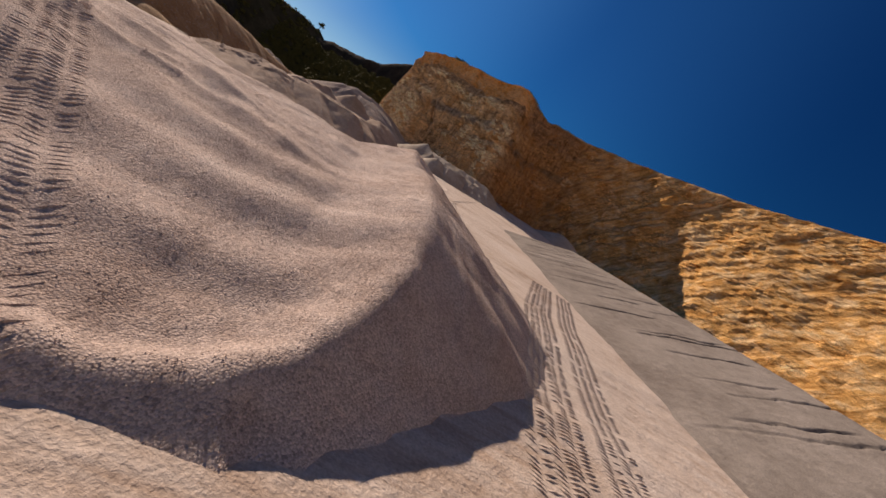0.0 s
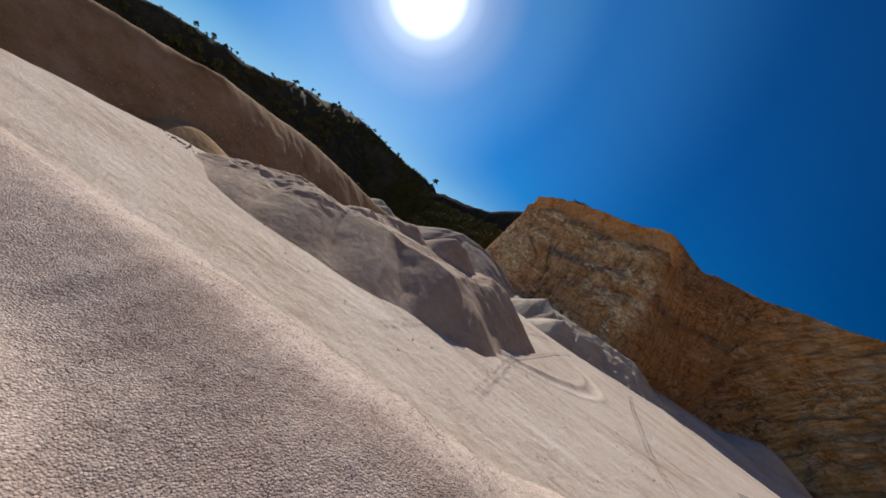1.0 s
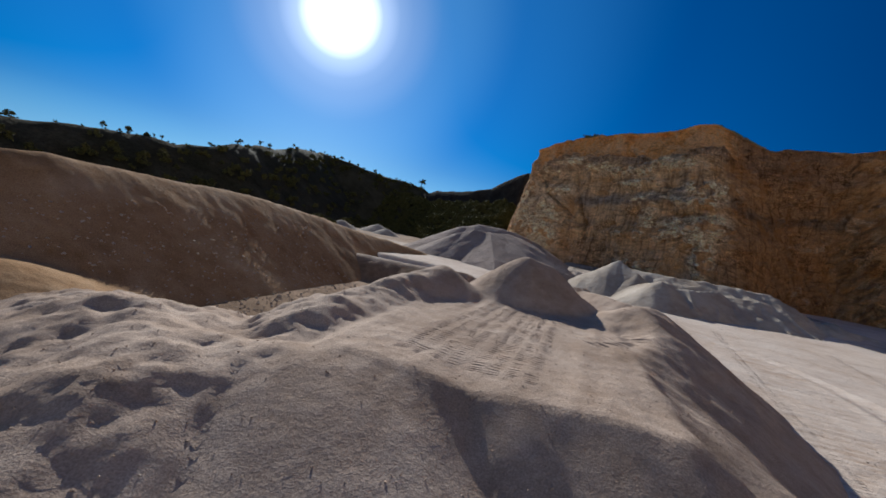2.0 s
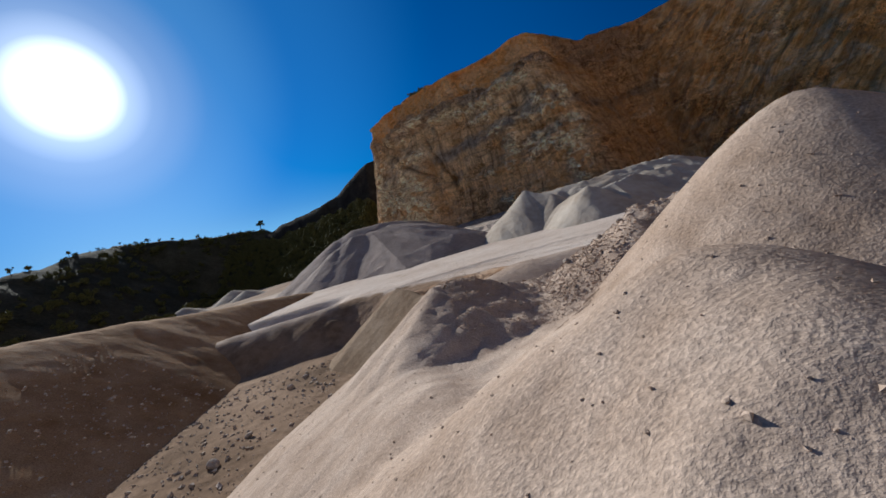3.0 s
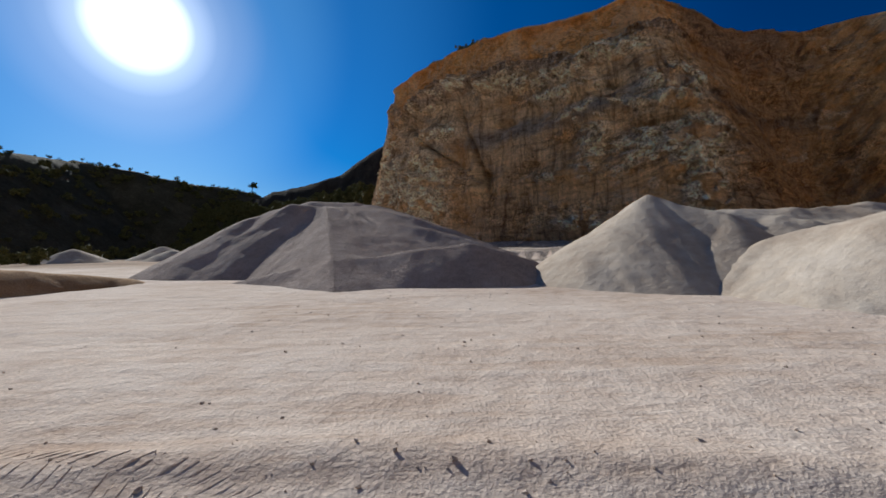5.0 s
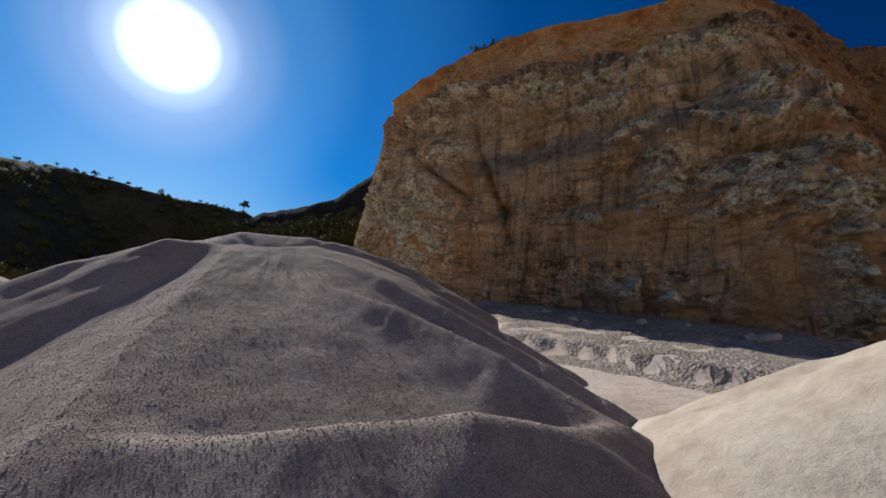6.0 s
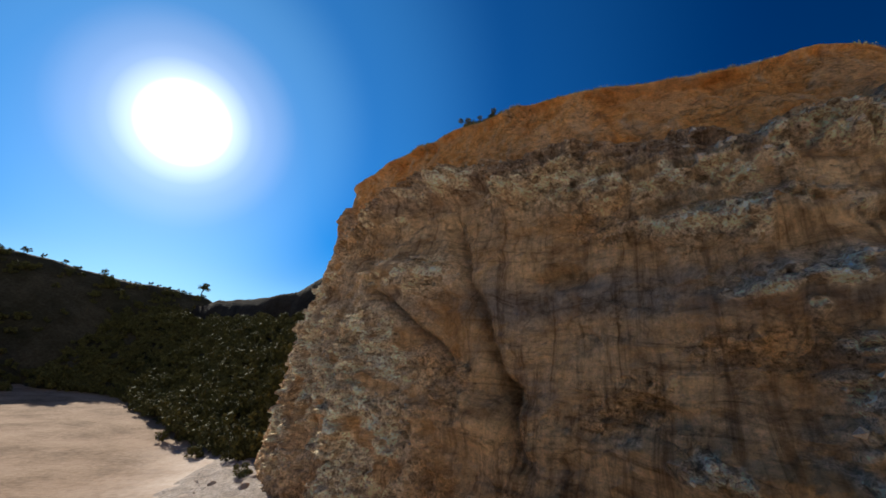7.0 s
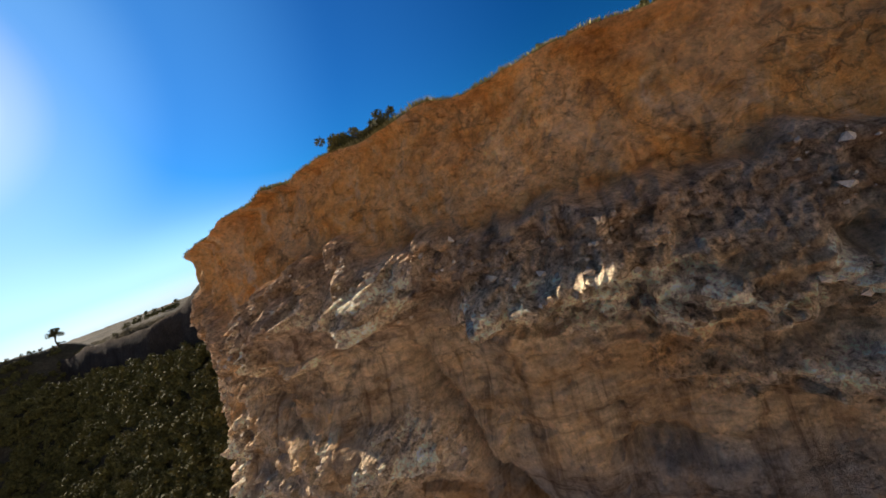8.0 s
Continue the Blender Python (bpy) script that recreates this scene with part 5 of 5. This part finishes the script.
def plant(kind, seed, count, wide, tall, base, leaf):
    top = new(kind)
    crown, lobes = leaf_cloud("crown", seed, count, wide, tall, base, leaf, M_LEAF)
    limbs = [((0, 0, -0.3), (0.03 * tall, 0, max(base, 0.25 * tall)), 0.05 * tall, 0.03 * tall)]
    limbs += [((0.03 * tall, 0, max(base, 0.25 * tall)), tuple(q), 0.025 * tall, 0.008 * tall) for q in lobes[:5]]
    part("crown", crown, top)
    part("trunk" if kind == "tree" else "stem", stem_mesh("stem", limbs, M_BARK), top)
    return top


def hill_surface(x, y):
    x, y = np.array([x], float), np.array([y], float)
    z = np.maximum(hill_height(x, y), valley_height(x, y))
    return float(np.maximum(z, ground_height(x, y))[0])


BUSH = [plant("bush", 30 + k, 1500, 1.0, w, 0.05, 0.075) for k, w in enumerate((1.0, 1.3, 0.8, 1.6))]
TREE = [plant("tree", 40 + k, 1600, 1.2, 2.6, 0.7, 0.09) for k in range(3)]
BUSHES, TREES = "bushes in the valley", "trees on the skyline"
LAB = ("dense olive-green bush in the valley scrub", "low grey-green bush on the hillside", "small dark tree on the ridge")
made = 0


def put(kind, x, y, size, label, group):
    global made
    proto = rr.choice(kind)
    m = pose(x, y, hill_surface(x, y) - 0.1 * size, 0, 0, rr.uniform(0, 360)) @ Matrix.Scale(size, 4)
    ob = copy_thing(proto, m)
    ob.matrix_basis = m
    tagged(ob, label, "tree" if kind is TREE else "bush", group)
    made += 1


for x, y, s in ((-27.3, 127.0, 3.0), (-19.4, 117.2, 1.6), (-17.6, 121.0, 3.2), (-12.9, 119.3, 3.0), (-9.3, 106.2, 1.3), (-5.6, 108.9, 1.2), (-19.6, 141.2, 2.6), (-46.0, 148.0, 2.0)):
    put(BUSH, x, y, s, "tall green bush at the foot of the cliff", "bushes by the cliff")
for k in range(250):
    x = -10 - 75 * rr.random() ** 1.6
    edge = float(np.interp(x, [-96, -60, -32, -14], [166, 160, 131, 112]))
    put(BUSH, x, edge + 3 + (float(np.interp(x, [-90, -60, -36, -12], [198, 178, 160, 150])) - edge) * rr.random() ** 1.3, rr.uniform(1.2, 3.0), LAB[0], BUSHES)
scrub = []
for k in range(1900):
    y = rr.uniform(-20, 225)
    x = np.interp(y, [-20, 45, 90, 185, 226], [-124, -112, -105, -128, -82]) + 5 + rr.random() ** 1.3 * 40
    if k > 420:
        x = -9 - 80 * rr.random() ** 1.4
        edge = float(np.interp(x, [-96, -60, -32, -14], [166, 160, 131, 112]))
        y = edge + 2 + (float(np.interp(x, [-90, -60, -36, -12], [214, 196, 174, 160])) - edge) * rr.random()
    src = rr.choice(BUSH).children[0].data
    co = np.empty(len(src.vertices) * 3)
    src.vertices.foreach_get("co", co)
    co = co.reshape(-1, 4, 3)[::4]
    a, s_ = rr.uniform(0, 6.28), rr.uniform(0.9, 2.6)
    mid = co.mean(1, keepdims=True)
    co = (mid + (co - mid) * 1.8) * s_
    turn = np.array([[math.cos(a), -math.sin(a), 0], [math.sin(a), math.cos(a), 0], [0, 0, 1]])
    scrub.append((co @ turn.T + np.array([x, y, hill_surface(x, y) - 0.2])).reshape(-1, 3))
scrub = np.concatenate(scrub)
tagged(new("scrub", poly_mesh("scrub", scrub, np.arange(len(scrub)).reshape(-1, 4), M_LEAF, False)), "dark scrub over the hillside", "scrub", kind="stuff")
for k in range(120):
    j = rr.random() ** 0.8 * 3.4 + 1.6
    a, c, u = HILL[int(j)], HILL[min(int(j) + 1, 5)], j % 1
    put(TREE if k % 4 == 0 else BUSH, a[0] + (c[0] - a[0]) * u + rr.gauss(0, 1.5), a[1] + (c[1] - a[1]) * u + rr.gauss(0, 1.5), rr.uniform(0.4, 1.05), LAB[2] if k % 4 == 0 else "dark bush on the ridge against the sky", TREES if k % 4 == 0 else "bushes on the skyline")
put(TREE, -81, 226, 2.4, "lone dark tree on the ridge", TREES)
rim_x, rim_y, rim_z, rim_s = RIM[0]
for k in range(34):
    at = rr.uniform(0, 62) if k > 5 else 22.4 + 0.6 * k
    j = int(np.argmin(np.abs(rim_s - at)))
    back = rr.uniform(0.3, 1.6)
    m = pose(rim_x[j] + 0.7 * back, rim_y[j] + 0.7 * back, rim_z[j] - 0.1, 0, 0, rr.uniform(0, 360)) @ Matrix.Scale(rr.uniform(0.2, 0.45) if k > 5 else rr.uniform(0.7, 0.95), 4)
    ob = copy_thing(rr.choice(BUSH), m)
    ob.matrix_basis = m
    tagged(ob, "low dark shrub on the cliff's rim", "bush", "shrubs on the rim")
for proto in BUSH + TREE:
    for ob in (*proto.children, proto):
        bpy.data.objects.remove(ob)

# grass and low shrubs along the rim
rim_x, rim_y, rim_z, rim_s = RIM[0]
sel = (rim_s > -3) & (rim_s < 66)
rx_, ry_, rz_ = rim_x[sel], rim_y[sel], rim_z[sel]
count = 26000
j = rs.randint(0, len(rx_), count)
keep = vnoise(rx_[j] * 0.5, ry_[j] * 0.5, 95) > 0.18
j = j[keep]
back = rs.rand(len(j)) ** 2 * 2.5
cx, cy, cz = rx_[j] + 0.7 * back, ry_[j] + 0.7 * back, rz_[j] + 0.05 * back - 0.05
lean = rs.normal(0, 0.12, (len(j), 2))
tall = rs.uniform(0.06, 0.30, len(j)) * (0.5 + vnoise(cx * 0.8, cy * 0.8, 96))
wx = rs.normal(0, 0.035, (len(j), 2))
v = np.stack([np.stack([cx - wx[:, 0], cy - wx[:, 1], cz], -1), np.stack([cx + wx[:, 0], cy + wx[:, 1], cz], -1), np.stack([cx + lean[:, 0], cy + lean[:, 1], cz + tall], -1)], 1)
tagged(new("grass", poly_mesh("grass", v.reshape(-1, 3), np.arange(3 * len(j)).reshape(-1, 3), M_DRY, False)), "dry grass along the cliff's rim", "grass", kind="stuff")
